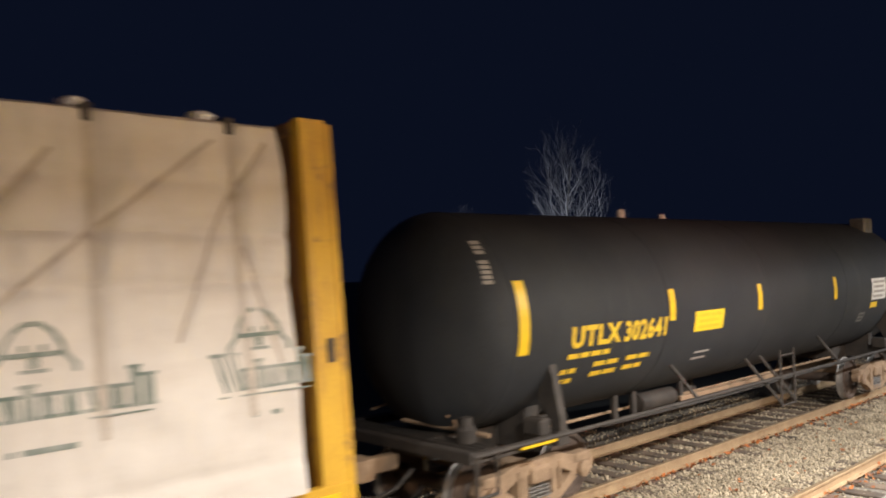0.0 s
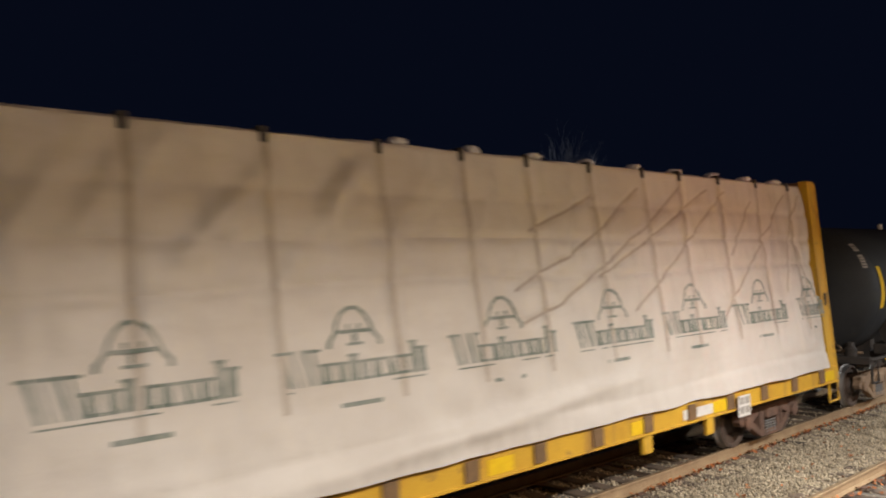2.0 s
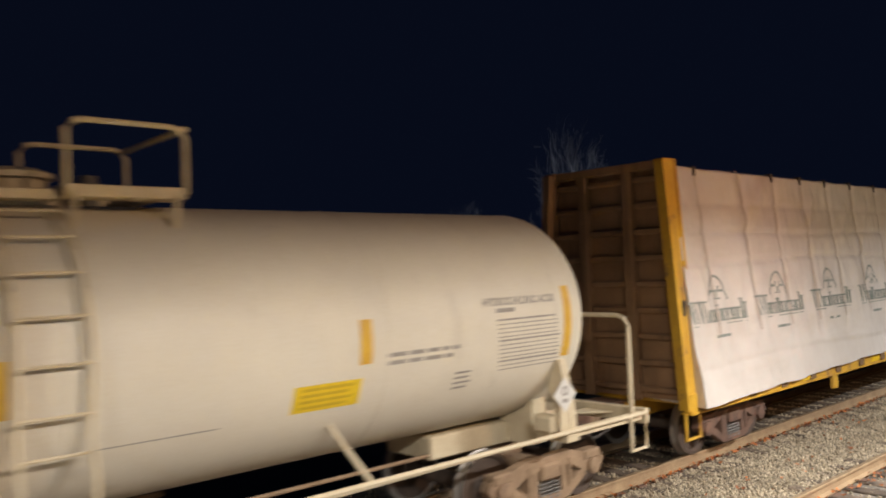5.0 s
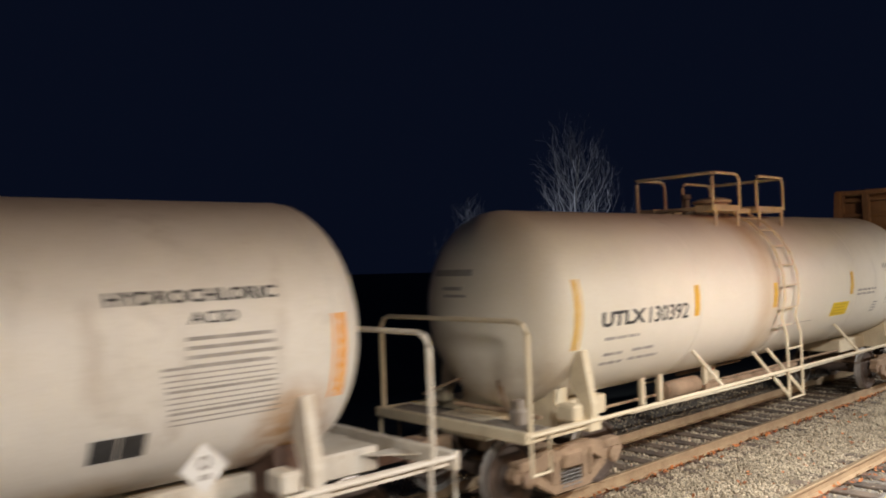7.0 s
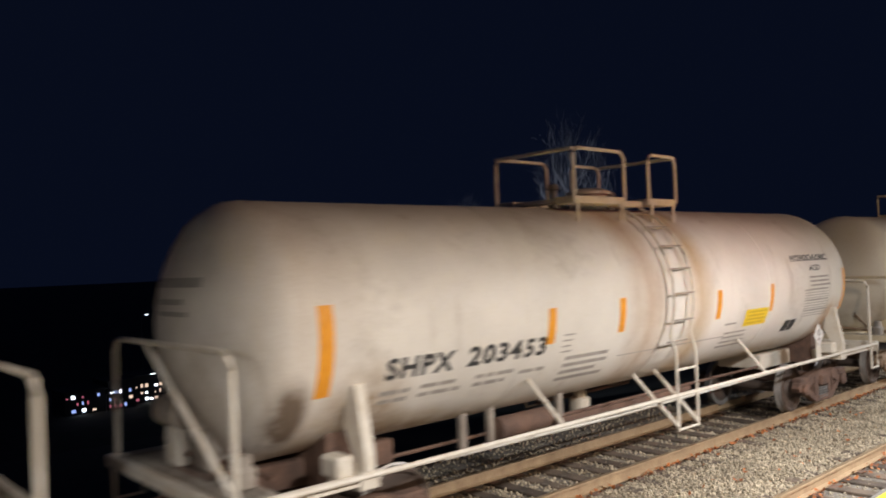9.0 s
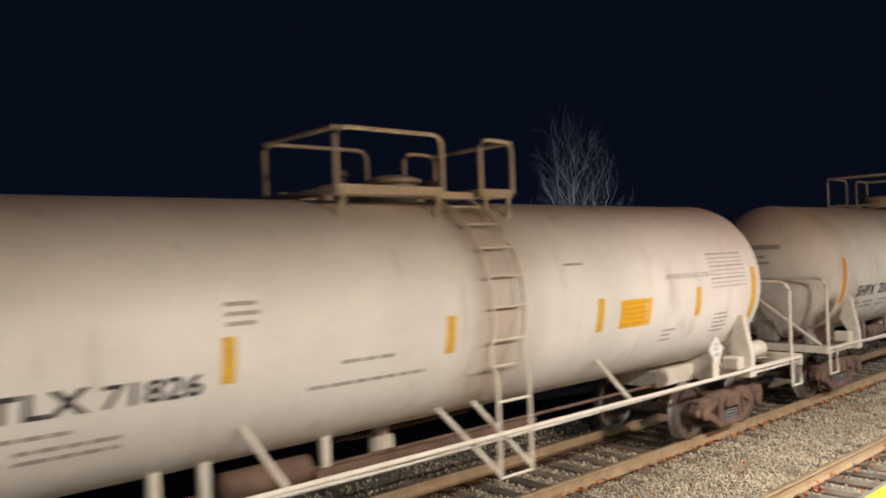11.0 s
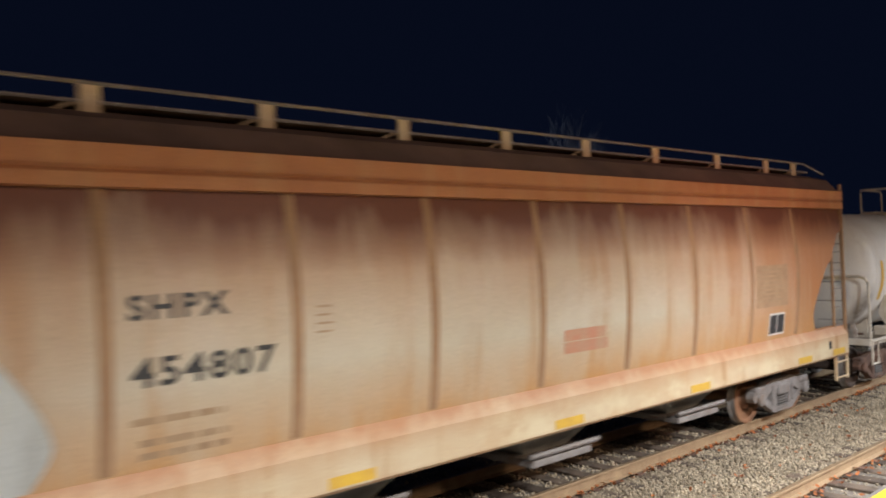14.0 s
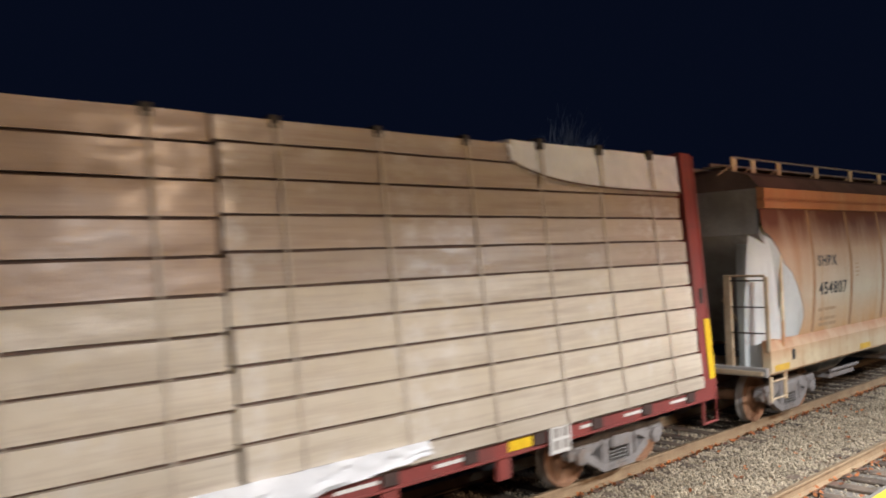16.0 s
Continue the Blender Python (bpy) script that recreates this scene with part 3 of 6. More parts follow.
def coupler(car, x, s, mat):
    bm = box(bmesh.new(), min(x, x + 0.55 * s), max(x, x + 0.55 * s), -0.08, 0.08, 0.76, 0.96, 0.02)
    prism(bm, [(x + 0.45 * s, -0.16), (x + 0.62 * s, -0.20), (x + 0.78 * s, -0.12), (x + 0.70 * s, 0.0), (x + 0.74 * s, 0.14), (x + 0.56 * s, 0.20), (x + 0.45 * s, 0.14)], "z", 0.73, 0.99)
    part("coupler", bm, mat, car, "cast steel knuckle coupler")
    bm = tube(bmesh.new(), [(x, 0.35 * s, 0.8), (x + 0.25 * s, 0.33 * s, 0.62), (x + 0.5 * s, 0.25 * s, 0.52), (x + 0.72 * s, 0.1 * s, 0.55)], 0.028, 6)
    part("air_hose", bm, DARK_STEEL, car, "black rubber air hose")


# ---- tank cars ----
def tank_car(x, half, cyl, r, zc, paint, steel, tape, gear, label, stripes, truck_at, top=(-1.4, 1.27), ladder=0.17, end_rail=(1, 1), rail_up=0.8, dome=True, head_lines=()):
    car = place(thing("tank_car", label, "tank car", "freight cars"), x)
    head = r * 0.5
    ends, trucks = {-1: half[0], 1: half[1]}, {-1: truck_at[0], 1: truck_at[1]}
    frame_paint = gear if paint is WHITE_TANK else steel
    deck_paint = steel if paint is BLACK_TANK else GRIMY_DECK
    prof = []
    for k in range(13):
        a = k / 12 * math.pi / 2
        prof.append((-(cyl + head * math.cos(a)), r * math.sin(a)))
    for k in range(1, 8):
        w = -cyl + 2 * cyl * k / 8
        prof.append((w, r))
    prof += [(-w, q) for w, q in prof[12::-1]]
    tank = part("tank", lathe(bmesh.new(), prof, "x", (0, 0, zc), 72), paint, car, "", True)

    def on_tank(px, pz, lift=0.004):
        dz = max(-0.999 * r, min(0.999 * r, pz - zc))
        rr = r
        if abs(px) > cyl:
            rr = r * math.sqrt(max(0.02, 1 - ((abs(px) - cyl) / head) ** 2))
            dz = max(-0.98 * rr, min(0.98 * rr, dz))
        rr += lift
        return (px, -math.sqrt(max(0.0, rr * rr - dz * dz)), zc + dz)

    for w in (-cyl + 0.02, -cyl * 0.5, -0.1, cyl * 0.5, cyl - 0.02):
        part("weld_seam", lathe(bmesh.new(), [(w - 0.02, r - 0.01), (w - 0.012, r + 0.006), (w + 0.012, r + 0.006), (w + 0.02, r - 0.01)], "x", (0, 0, zc), 72), paint, tank, "", True)
    for sx, z0, z1, w in stripes:
        part("reflective_stripe", lay(panel(w, z1 - z0), sx - w / 2, z0, on_tank), tape, tank, "reflective tape stripe")
    # frame below
    zs = 1.12
    for s in (-1, 1):
        end, at = ends[s], trucks[s]
        bm = box(bmesh.new(), *sorted((s * (cyl - 1.75), s * (end - 0.35))), -0.46, 0.46, 0.86, 1.15, 0.02)
        part("stub_sill", bm, frame_paint if s < 0 else steel, car)
        part("end_sill", box(bmesh.new(), *sorted((s * (end - 0.10), s * end)), -1.5, 1.5, zs - (0.16 if s > 0 else 0.09), zs + 0.05, 0.012), steel, car, "steel end sill")
        for o in (-1, 1):
            part("corner_beam", box(bmesh.new(), *sorted((s * at, s * (end - 0.101))), *sorted((o * 1.40, o * 1.46)), zs - 0.10, zs + 0.02, 0.008), steel, car)
            part("gusset_plate", prism(bmesh.new(), [(s * (end - 0.11), o * 0.47), (s * (end - 0.11), o * 0.95), (s * (end - 0.60), o * 0.47)], "z", zs - 0.06, zs - 0.04), steel, car)
        if s < 0:
            deck = part("walkway", box(bmesh.new(), -end + 0.102, -end + 0.62, -1.39, 1.39, zs - 0.02, zs + 0.01, 0.004), deck_paint, car, "grimy grated end walkway")
            for k in range(4):
                part("grating_bar", box(bmesh.new(), -end + 0.14 + k * 0.12, -end + 0.17 + k * 0.12, -1.37, 1.37, zs + 0.012, zs + 0.034), deck_paint, deck)
        arc = [math.radians(d) for d in range(-40, 41, 8)]
        rs = r + 0.012
        poly = [(-rs * 0.64, 0.88), (rs * 0.64, 0.88)] + [(rs * math.sin(t), zc - rs * math.cos(t)) for t in reversed(arc)]
        bm = prism(bmesh.new(), poly, "x", s * at - 0.14, s * at + 0.14)
        bmesh.ops.triangulate(bm, faces=bm.faces[:])
        part("saddle", bm, frame_paint, car)
        for o in (-1, 1):
            bm = prism(bmesh.new(), [(o * 1.38, 1.16), (o * 1.5, 1.16), (o * 1.5, 1.32), (o * 1.36, 2.02), (o * 1.24, 2.02), (o * 1.14, 1.6)], "x", s * at - 0.065, s * at + 0.065)
            part("saddle_bracket", bm, steel, car)
            bm = box(bmesh.new(), s * at - 0.12, s * at + 0.12, *sorted((o * 0.9, o * 1.5)), 0.98, 1.16, 0.01)
            part("bolster_arm", bm, steel, car)
            part("bearing_pad", box(bmesh.new(), s * at - 0.34, s * at - 0.13, *sorted((o * 1.10, o * 1.42)), 1.12, 1.34, 0.03), steel, car)
            xs = s * (end - 0.26)
            bm = tube(bmesh.new(), [(xs - 0.17, o * 1.5, 1.1), (xs - 0.17, o * 1.5, 0.64), (xs + 0.17, o * 1.5, 0.64), (xs + 0.17, o * 1.5, 1.1)], 0.028, 6)
            part("sill_step", bm, steel, car)
        if end_rail[0 if s < 0 else 1]:
            xe, h = s * (end - (0.36 if s > 0 else 0.13)), 2.5
            pts = [(xe, -1.46, 1.1), (xe, -1.46, h - 0.16), (xe, -1.40, h - 0.04), (xe, -1.28, h), (xe, 1.28, h), (xe, 1.40, h - 0.04), (xe, 1.46, h - 0.16), (xe, 1.46, 1.1)]
            part("end_handrail", tube(bmesh.new(), pts, 0.034, 8), steel, car, "bent tube end handrail", True)
            if s > 0 or paint is WHITE_TANK:
                part("handrail_brace", tube(bmesh.new(), [(xe, 0.55, h), (xe + 0.06, -1.30, 1.17)] if s < 0 else [(xe, 1.4, 1.2), (xe, 0.9, h)], 0.035, 6), steel, car)
        coupler(car, s * (end - 0.1), s, gear)
        truck(car, s * at, gear)
    xb = -(ends[-1] - 0.42)
    if paint is WHITE_TANK:
        part("brake_cylinder", lathe(bmesh.new(), [(-0.30, 0), (-0.30, 0.17), (0.22, 0.17), (0.26, 0.12), (0.34, 0.10), (0.34, 0)], "y", (xb, 0.5, 1.72), 18), GRIMY_DECK, car, "grimy brake cylinder", True)
        part("brake_stand", box(bmesh.new(), xb - 0.07, xb + 0.07, 0.30, 0.62, 1.14, 1.56, 0.02), steel, car)
        part("valve_box", box(bmesh.new(), xb + 0.0, xb + 0.3, -0.30, 0.15, 1.15, 1.95, 0.04), GRIMY_DECK, car, "small valve box")
    part("brake_lever", tube(bmesh.new(), [(xb, 0.2, 1.3), (xb + 0.2, -0.5, 1.25), (xb + 0.3, -1.1, 1.2)], 0.03, 6), gear, car)
    for dy, dz in ((-0.75, 1.30), (-0.62, 1.42), (0.95, 1.35)):
        part("brake_rod", tube(bmesh.new(), [(xb + 0.06, dy, dz), (xb + 0.34, dy * 0.5, dz + 0.22), (xb + 0.36, dy * 0.2, dz + 0.30)], 0.022, 6), gear, car)
    part("relay_valve", lathe(bmesh.new(), [(0, 0), (0, 0.12), (0.16, 0.13), (0.20, 0.09), (0.30, 0.08), (0.32, 0)], "z", (xb + 0.05, -0.95, zs + 0.03), 14), deck_paint, car, "grimy cast valve", True)
    for o in (-1, 1):
        bm = tube(bmesh.new(), [(-ends[-1] + 0.05, o * 1.5, zs), (ends[1] - 0.05, o * 1.5, zs)], 0.030, 8)
        part("side_rail_tube", bm, steel, car, "long tube along the tank's foot")
        for bx in (-2.7, 2.7):
            part("tube_brace", tube(bmesh.new(), [(bx, o * 1.5, zs), (bx - 0.25, o * (r - 0.28), zc - r * 0.62)], 0.03, 6), steel, car)
    # side ladder and crossover
    for o in (-1, 1):
        lx = ladder
        for dx in (-0.27, 0.27) if dome else ():
            pts = [(lx + dx, o * (r + 0.12) * math.cos(a), zc + (r + 0.12) * math.sin(a)) for a in (math.radians(d) for d in (66, 52, 38, 24, 10, -6, -20))]
            pts += [(lx + dx, o * 1.52, 1.75), (lx + dx, o * 1.52, 0.60)]
            part("ladder_rail", tube(bmesh.new(), pts, 0.024, 6), steel, car, "", True)
        if not dome:
            for dx in (-0.27, 0.27):
                part("ladder_rail", tube(bmesh.new(), [(lx + dx, o * 1.52, 1.6), (lx + dx, o * 1.52, 0.60)], 0.024, 6), steel, car)
        for d in () if not dome else (58, 44, 30, 16, 2, -13, -26):
            a = math.radians(d)
            y, z = o * (r + 0.12) * math.cos(a), zc + (r + 0.12) * math.sin(a)
            part("rung", tube(bmesh.new(), [(lx - 0.27, y, z), (lx + 0.27, y, z)], 0.015, 6), steel if paint is not WHITE_TANK else GRIMY_DECK, car)
        for z in (1.5, 1.12, 0.62):
            part("rung", tube(bmesh.new(), [(lx - 0.27, o * 1.52, z), (lx + 0.27, o * 1.52, z)], 0.018, 6), steel, car)
        for dx in (-0.27, 0.27):
            part("ladder_brace", tube(bmesh.new(), [(lx + dx, o * 1.52, 0.66), (lx + dx - 0.66, o * 1.2, 1.5)], 0.028, 6), steel, car)
    # top platform round the manway
    if dome:
        a, b = top
        zt, hr = zc + r + 0.07, zc + r + rail_up
        w = 0.78
        gap0, gap1 = ladder - 0.34, ladder + 0.32
        for o in (-1, 1):
            for p, q in ((a, gap0), (gap1, b)):
                part("platform_plate", box(bmesh.new(), p, q, *sorted((o * 0.42, o * w)), zt - 0.05, zt + 0.06, 0.008), steel, car)
            part("platform_plate", box(bmesh.new(), gap0 + 0.01, gap1 - 0.01, *sorted((o * 0.42, o * (w - 0.12))), zt - 0.07, zt + 0.02, 0.008), steel, car)
        for p, q in ((a + 0.01, a + 0.3), (b - 0.3, b - 0.01)):
            part("platform_plate", box(bmesh.new(), p, q, -0.41, 0.41, zt - 0.02, zt + 0.04, 0.008), steel, car)
        for o in (-1, 1):
            for p, q in ((a, gap0), (gap1, b)):
                pts = [(p, o * w, zt), (p, o * w, hr - 0.1), (p + 0.06, o * w, hr - 0.02), (p + 0.14, o * w, hr), (q - 0.14, o * w, hr), (q - 0.06, o * w, hr - 0.02), (q, o * w, hr - 0.1), (q, o * w, zt)]
                part("platform_handrail", tube(bmesh.new(), pts, 0.028, 8), steel, car, "bent tube handrail", True)
                for bx in (p + 0.08, q - 0.08):
                    part("platform_bracket", tube(bmesh.new(), [(bx, o * w, zt), (bx - 0.05, o * (w + 0.02), zc + math.sqrt(r * r - 0.64) - 0.01)], 0.03, 5), steel, car)
        for p in (a, b):
            part("platform_handrail", tube(bmesh.new(), [(p, -w, hr - 0.01), (p, w, hr - 0.01)], 0.03, 8), steel, car, "cross rail")
        part("manway", lathe(bmesh.new(), [(0, 0.0), (0, 0.30), (0.28, 0.30), (0.28, 0.36), (0.33, 0.36), (0.38, 0.22), (0.40, 0)], "z", ((a + b) / 2, 0, zc + r - 0.05), 24), steel, car, "round manway with lid", True)
        for dx, hh in ((-0.75, 0.42), (0.72, 0.34)):
            part("valve", lathe(bmesh.new(), [(0, 0), (0, 0.09), (0.1, 0.09), (0.12, 0.06), (hh - 0.1, 0.06), (hh - 0.08, 0.10), (hh, 0.08), (hh, 0)], "z", ((a + b) / 2 + dx, 0.1, zc + r - 0.03), 12), GREY_STEEL, car, "", True)
    else:
        for dx, hh in ((-2.46, 0.16), (-1.2, 0.10)):
            part("valve", lathe(bmesh.new(), [(0, 0), (0, 0.08), (hh - 0.03, 0.07), (hh, 0.05), (hh, 0)], "z", (dx, -0.05, zc + r - 0.02), 12), WHITE_DECAL, car, "small pale cap", True)
        part("manway", box(bmesh.new(), 6.25, 6.75, -0.85, -0.5, zc + r - 0.35, zc + r + 0.08, 0.03), GREY_STEEL, car, "low grey fitting")
    # brake gear and outlet below
    bm = tube(bmesh.new(), [(-1.2, 0.3, 0.98), (1.3, 0.35, 0.98)], 0.03, 6)
    tube(bm, [(-cyl + 1, -0.4, 0.92), (cyl - 1, -0.4, 0.92)], 0.025, 6)
    part("brake_pipe", bm, gear, car)
    part("train_line", tube(bmesh.new(), [(-trucks[-1] + 1.3, -1.12, 0.97), (-1.0, -1.12, 0.93), (1.2, -1.12, 0.95), (trucks[1] - 1.3, -1.12, 0.98)], 0.022, 6), steel, car, "thin pipe below the tank", True)
    part("brake_beam", box(bmesh.new(), -1.9, 1.6, -0.72, -0.66, 0.90, 0.98, 0.008), gear, car)
    part("bottom_outlet", lathe(bmesh.new(), [(0, 0.16), (0.2, 0.16), (0.22, 0.10), (0.42, 0.10), (0.42, 0)], "z", (-0.5, 0, zc - r - 0.36), 16), steel, car, "", True)
    part("air_reservoir", lathe(bmesh.new(), [(-0.55, 0), (-0.5, 0.15), (0.5, 0.15), (0.55, 0)], "x", (-2.4, -0.5, 0.98), 16), steel if paint is BLACK_TANK else gear, car, "", True)
    for bx in (-3.6, -3.1, -1.7):
        part("hanger_bracket", box(bmesh.new(), bx - 0.05, bx + 0.05, -0.62, -0.54, 0.86, 1.34, 0.008), frame_paint if paint is not WHITE_TANK else GRIMY_DECK, car)
    # faded lines of writing on the left head
    for z, y0, y1, h in head_lines:
        dz = z - zc
        bm = bmesh.new()
        rows = []
        for k in range(11):
            y = y0 + (y1 - y0) * k / 10
            rows.append([bm.verts.new((-(cyl + head * math.sqrt(max(0.0, 1 - (y * y + q * q) / (r * r))) + 0.006), y, zc + q)) for q in (dz, dz + h)])
        for p, q in zip(rows, rows[1:]):
            bm.faces.new((p[0], q[0], q[1], p[1]))
        part("stencil_line", bm, GREY_INK, tank)
    return car, tank, on_tank


def write(parent, surface, words, x0, x1, z0, z1, mat, label="", bold=0.016, skew=0.0, spacing=1.0):
    bm = text_bm(words, 1.0, 1.0, bold, spacing)
    xs, zs = [v.co.x for v in bm.verts], [v.co.z for v in bm.verts]
    ax, bx, az, bz = min(xs), max(xs), min(zs), max(zs)
    for v in bm.verts:
        zz = (v.co.z - az) / (bz - az) * (z1 - z0)
        v.co = Vector(((v.co.x - ax) / (bx - ax) * (x1 - x0) + skew * zz, 0, zz))
    return part("stencil", lay(bm, x0, z0, surface), mat, parent, label or "stencilled letters " + words)


def scribble(parent, surface, x, z, w, rows, height, gap, mat, seed=1, chop=False):
    """Unreadable lines of writing: bars of uneven length, chopped into words if asked."""
    rnd = random.Random(seed)
    for i in range(rows):
        px, end = 0.0, w * rnd.uniform(0.72, 1.0)
        while px < end - 0.02:
            ww = min(rnd.uniform(0.12, 0.30) if chop else end, end - px)
            part("stencil_line", lay(panel(ww, height), x + px, z - i * (height + gap), surface), mat, parent)
            px += ww + 0.04


def decal(parent, surface, x0, x1, z0, z1, mat, ink=None, rows=3, seed=2, name="decal", label=""):
    d = part(name, lay(panel(x1 - x0, z1 - z0), x0, z0, surface), mat, parent, label)
    if ink:
        h = (z1 - z0) / (2 * rows + 1)
        over = lambda px, pz: surface(px, pz, 0.008)
        for k in range(rows):
            part("print_line", lay(panel((x1 - x0) * (0.78 - 0.08 * (k % 2)), h), x0 + (x1 - x0) * 0.1, z1 - (2 + 2 * k) * h, over), ink, d)
    return d


def diamond(car, x, z, off, steel):
    """A placard on a bracket, standing on one corner."""
    bm = prism(bmesh.new(), [(x - 0.22, z), (x, z - 0.22), (x + 0.22, z), (x, z + 0.22)], "y", off, off + 0.012)
    p = part("placard", bm, WHITE_DECAL, car, "white diamond-shaped placard")
    bm = lathe(bmesh.new(), [(off - 0.004, 0.035), (off - 0.001, 0.035), (off - 0.001, 0.065), (off - 0.004, 0.065), (off - 0.004, 0.035)], "y", (x, 0, z + 0.05), 14)
    box(bm, x - 0.05, x + 0.05, off - 0.004, off - 0.001, z - 0.10, z - 0.05)
    part("placard_print", bm, GREY_INK, p)
    part("placard_bracket", box(bmesh.new(), x - 0.10, x + 0.10, off + 0.0125, off + 0.03, z - 0.46, z + 0.10, 0.006), steel, car)


def build_tank_cars():
    # black tank car
    car, tank, on = tank_car(13.75, (7.6, 7.6), 6.75, 1.48, 2.56, BLACK_TANK, DARK_STEEL, YELLOW_TAPE, RUST_LIGHT, "black tank car with yellow stencils and yellow reflective stripes",
        [(-6.58, 2.17, 3.09, 0.19), (-3.26, 2.37, 2.84, 0.15), (-0.46, 2.36, 2.81, 0.15), (2.77, 2.37, 2.82, 0.15)], (5.95, 5.9), ladder=0.35, end_rail=(0, 0), dome=False)
    write(tank, on, "UTLX", -5.65, -4.55, 2.16, 2.45, YELLOW_INK, bold=0.05, spacing=1.15)
    write(tank, on, "302641", -4.47, -3.41, 2.15, 2.45, YELLOW_INK, bold=0.035, spacing=1.1)
    scribble(tank, on, -5.67, 2.02, 1.15, 1, 0.07, 0.05, YELLOW_INK, 3, True)
    scribble(tank, on, -5.75, 1.82, 0.42, 2, 0.07, 0.07, YELLOW_INK, 4, True)
    scribble(tank, on, -5.05, 1.86, 0.62, 2, 0.07, 0.07, YELLOW_INK, 5, True)
    scribble(tank, on, -4.30, 1.87, 0.62, 2, 0.07, 0.07, YELLOW_INK, 6, True)
    scribble(tank, on, -2.35, 1.77, 0.55, 2, 0.035, 0.07, GREY_INK, 7)
    for k in range(9):
        if k != 3:
            part("stencil_line", lay(panel(0.10, 0.045), -6.98 - k * 0.008, 3.56 - k * 0.062, on), GREY_INK, tank)
    decal(tank, on, -2.61, -1.71, 2.14, 2.46, YELLOW_SIGN, YELLOW_INK, 3, label="yellow notice decal")
    decal(tank, on, 4.72, 5.55, 2.25, 2.72, WHITE_DECAL, GREY_INK, 4, label="white data panel")
    decal(tank, on, 4.72, 5.10, 2.08, 2.20, YELLOW_INK, None, label="small yellow strip")
    decal(tank, on, 4.22, 4.55, 1.80, 2.00, GREY_STEEL, BLACK_INK, 2, label="small grey plate")
    part("step_edge", box(bmesh.new(), -6.75, -6.1, -1.512, -1.502, 1.06, 1.14), YELLOW_TAPE, car, "yellow reflective step edge")
    # cream tank car behind the yellow car
    car, tank, on = tank_car(-27.5, (7.33, 7.55), 6.12, 1.41, 2.57, CREAM_TANK, CREAM_STEEL, GOLD_TAPE, RUST_LIGHT, "cream-white tank car with yellow reflective stripes",
        [(5.96, 2.06, 2.97, 0.15), (2.76, 2.30, 2.76, 0.15), (-0.60, 2.24, 2.68, 0.15), (-3.21, 2.28, 2.76, 0.15), (-6.12, 2.03, 2.97, 0.15)], (5.98, 5.88), ladder=-0.22, top=(-1.5, 1.17), rail_up=0.70,
        head_lines=((3.06, 0.85, -0.10, 0.09), (2.86, 0.55, 0.10, 0.05), (2.76, 0.50, 0.0, 0.04)))
    decal(tank, on, 1.94, 2.73, 1.89, 2.16, YELLOW_SIGN, DECAL_INK, 4, label="yellow notice decal")
    write(tank, on, "HYDROCHLORIC ACID", 4.46, 5.72, 2.78, 2.88, GREY_INK, "faded grey stencil line", bold=0.03)
    scribble(tank, on, 4.66, 2.70, 0.4, 1, 0.05, 0.04, GREY_INK, 3)
    for k in range(13):
        part("stencil_line", lay(panel(1.06 + 0.02 * (k % 3), 0.012 + 0.010 * (k % 5 == 0)), 4.66 + 0.008 * k, 2.60 - k * 0.05, on), GREY_INK, tank)
    scribble(tank, on, 3.03, 2.34, 1.1, 2, 0.045, 0.04, GREY_INK, 6, True)
    scribble(tank, on, 4.05, 2.04, 0.3, 4, 0.025, 0.035, GREY_INK, 7)
    write(tank, on, "UTLX", -5.62, -4.60, 2.29, 2.50, BLACK_INK, bold=0.035)
    write(tank, on, "130392", -4.50, -3.46, 2.27, 2.51, BLACK_INK, bold=0.012)
    scribble(tank, on, -5.50, 2.10, 0.95, 1, 0.045, 0.04, GREY_INK, 12, True)
    scribble(tank, on, -5.42, 1.87, 0.55, 2, 0.045, 0.09, GREY_INK, 13, True)
    scribble(tank, on, -4.75, 1.88, 0.75, 2, 0.045, 0.09, GREY_INK, 14, True)
    part("weld_line", lay(panel(1.5, 0.012), -0.3, 1.87, on), GREY_INK, tank)
    diamond(car, 5.74, 1.60, -1.5, CREAM_STEEL)
    # dirty white tank car
    car, tank, on = tank_car(-43.75, (7.3, 7.85), 6.37, 1.42, 2.58, WHITE_TANK, WHITE_STEEL, ORANGE_TAPE, RUST, "dirty white tank car with orange stripes and black stencils",
        [(-6.13, 1.93, 2.86, 0.18), (-2.73, 2.14, 2.60, 0.15), (-1.22, 2.16, 2.64, 0.14), (1.43, 2.14, 2.61, 0.14), (3.25, 2.14, 2.62, 0.14), (6.38, 1.96, 2.80, 0.16)], (5.72, 6.02), ladder=0.17, rail_up=0.83,
        head_lines=((3.08, 0.65, -0.50, 0.10), (2.90, 0.50, -0.20, 0.06), (2.78, 0.50, -0.30, 0.05)))
    write(tank, on, "SHPX", -5.36, -4.38, 2.00, 2.24, BLACK_INK, bold=0.035, skew=0.03, spacing=1.15)
    write(tank, on, "203453", -4.16, -2.80, 2.01, 2.25, BLACK_INK, bold=0.035, skew=0.03, spacing=1.15)
    for i, (sx, sz, w, n) in enumerate(((-5.37, 1.83, 0.42, 2), (-4.80, 1.84, 0.75, 2), (-3.95, 1.84, 0.7, 2), (-3.2, 1.80, 0.5, 1), (-2.32, 1.88, 1.0, 4))):
        scribble(tank, on, sx, sz, w, n, 0.05, 0.05, GREY_INK, 20 + i, i < 4)
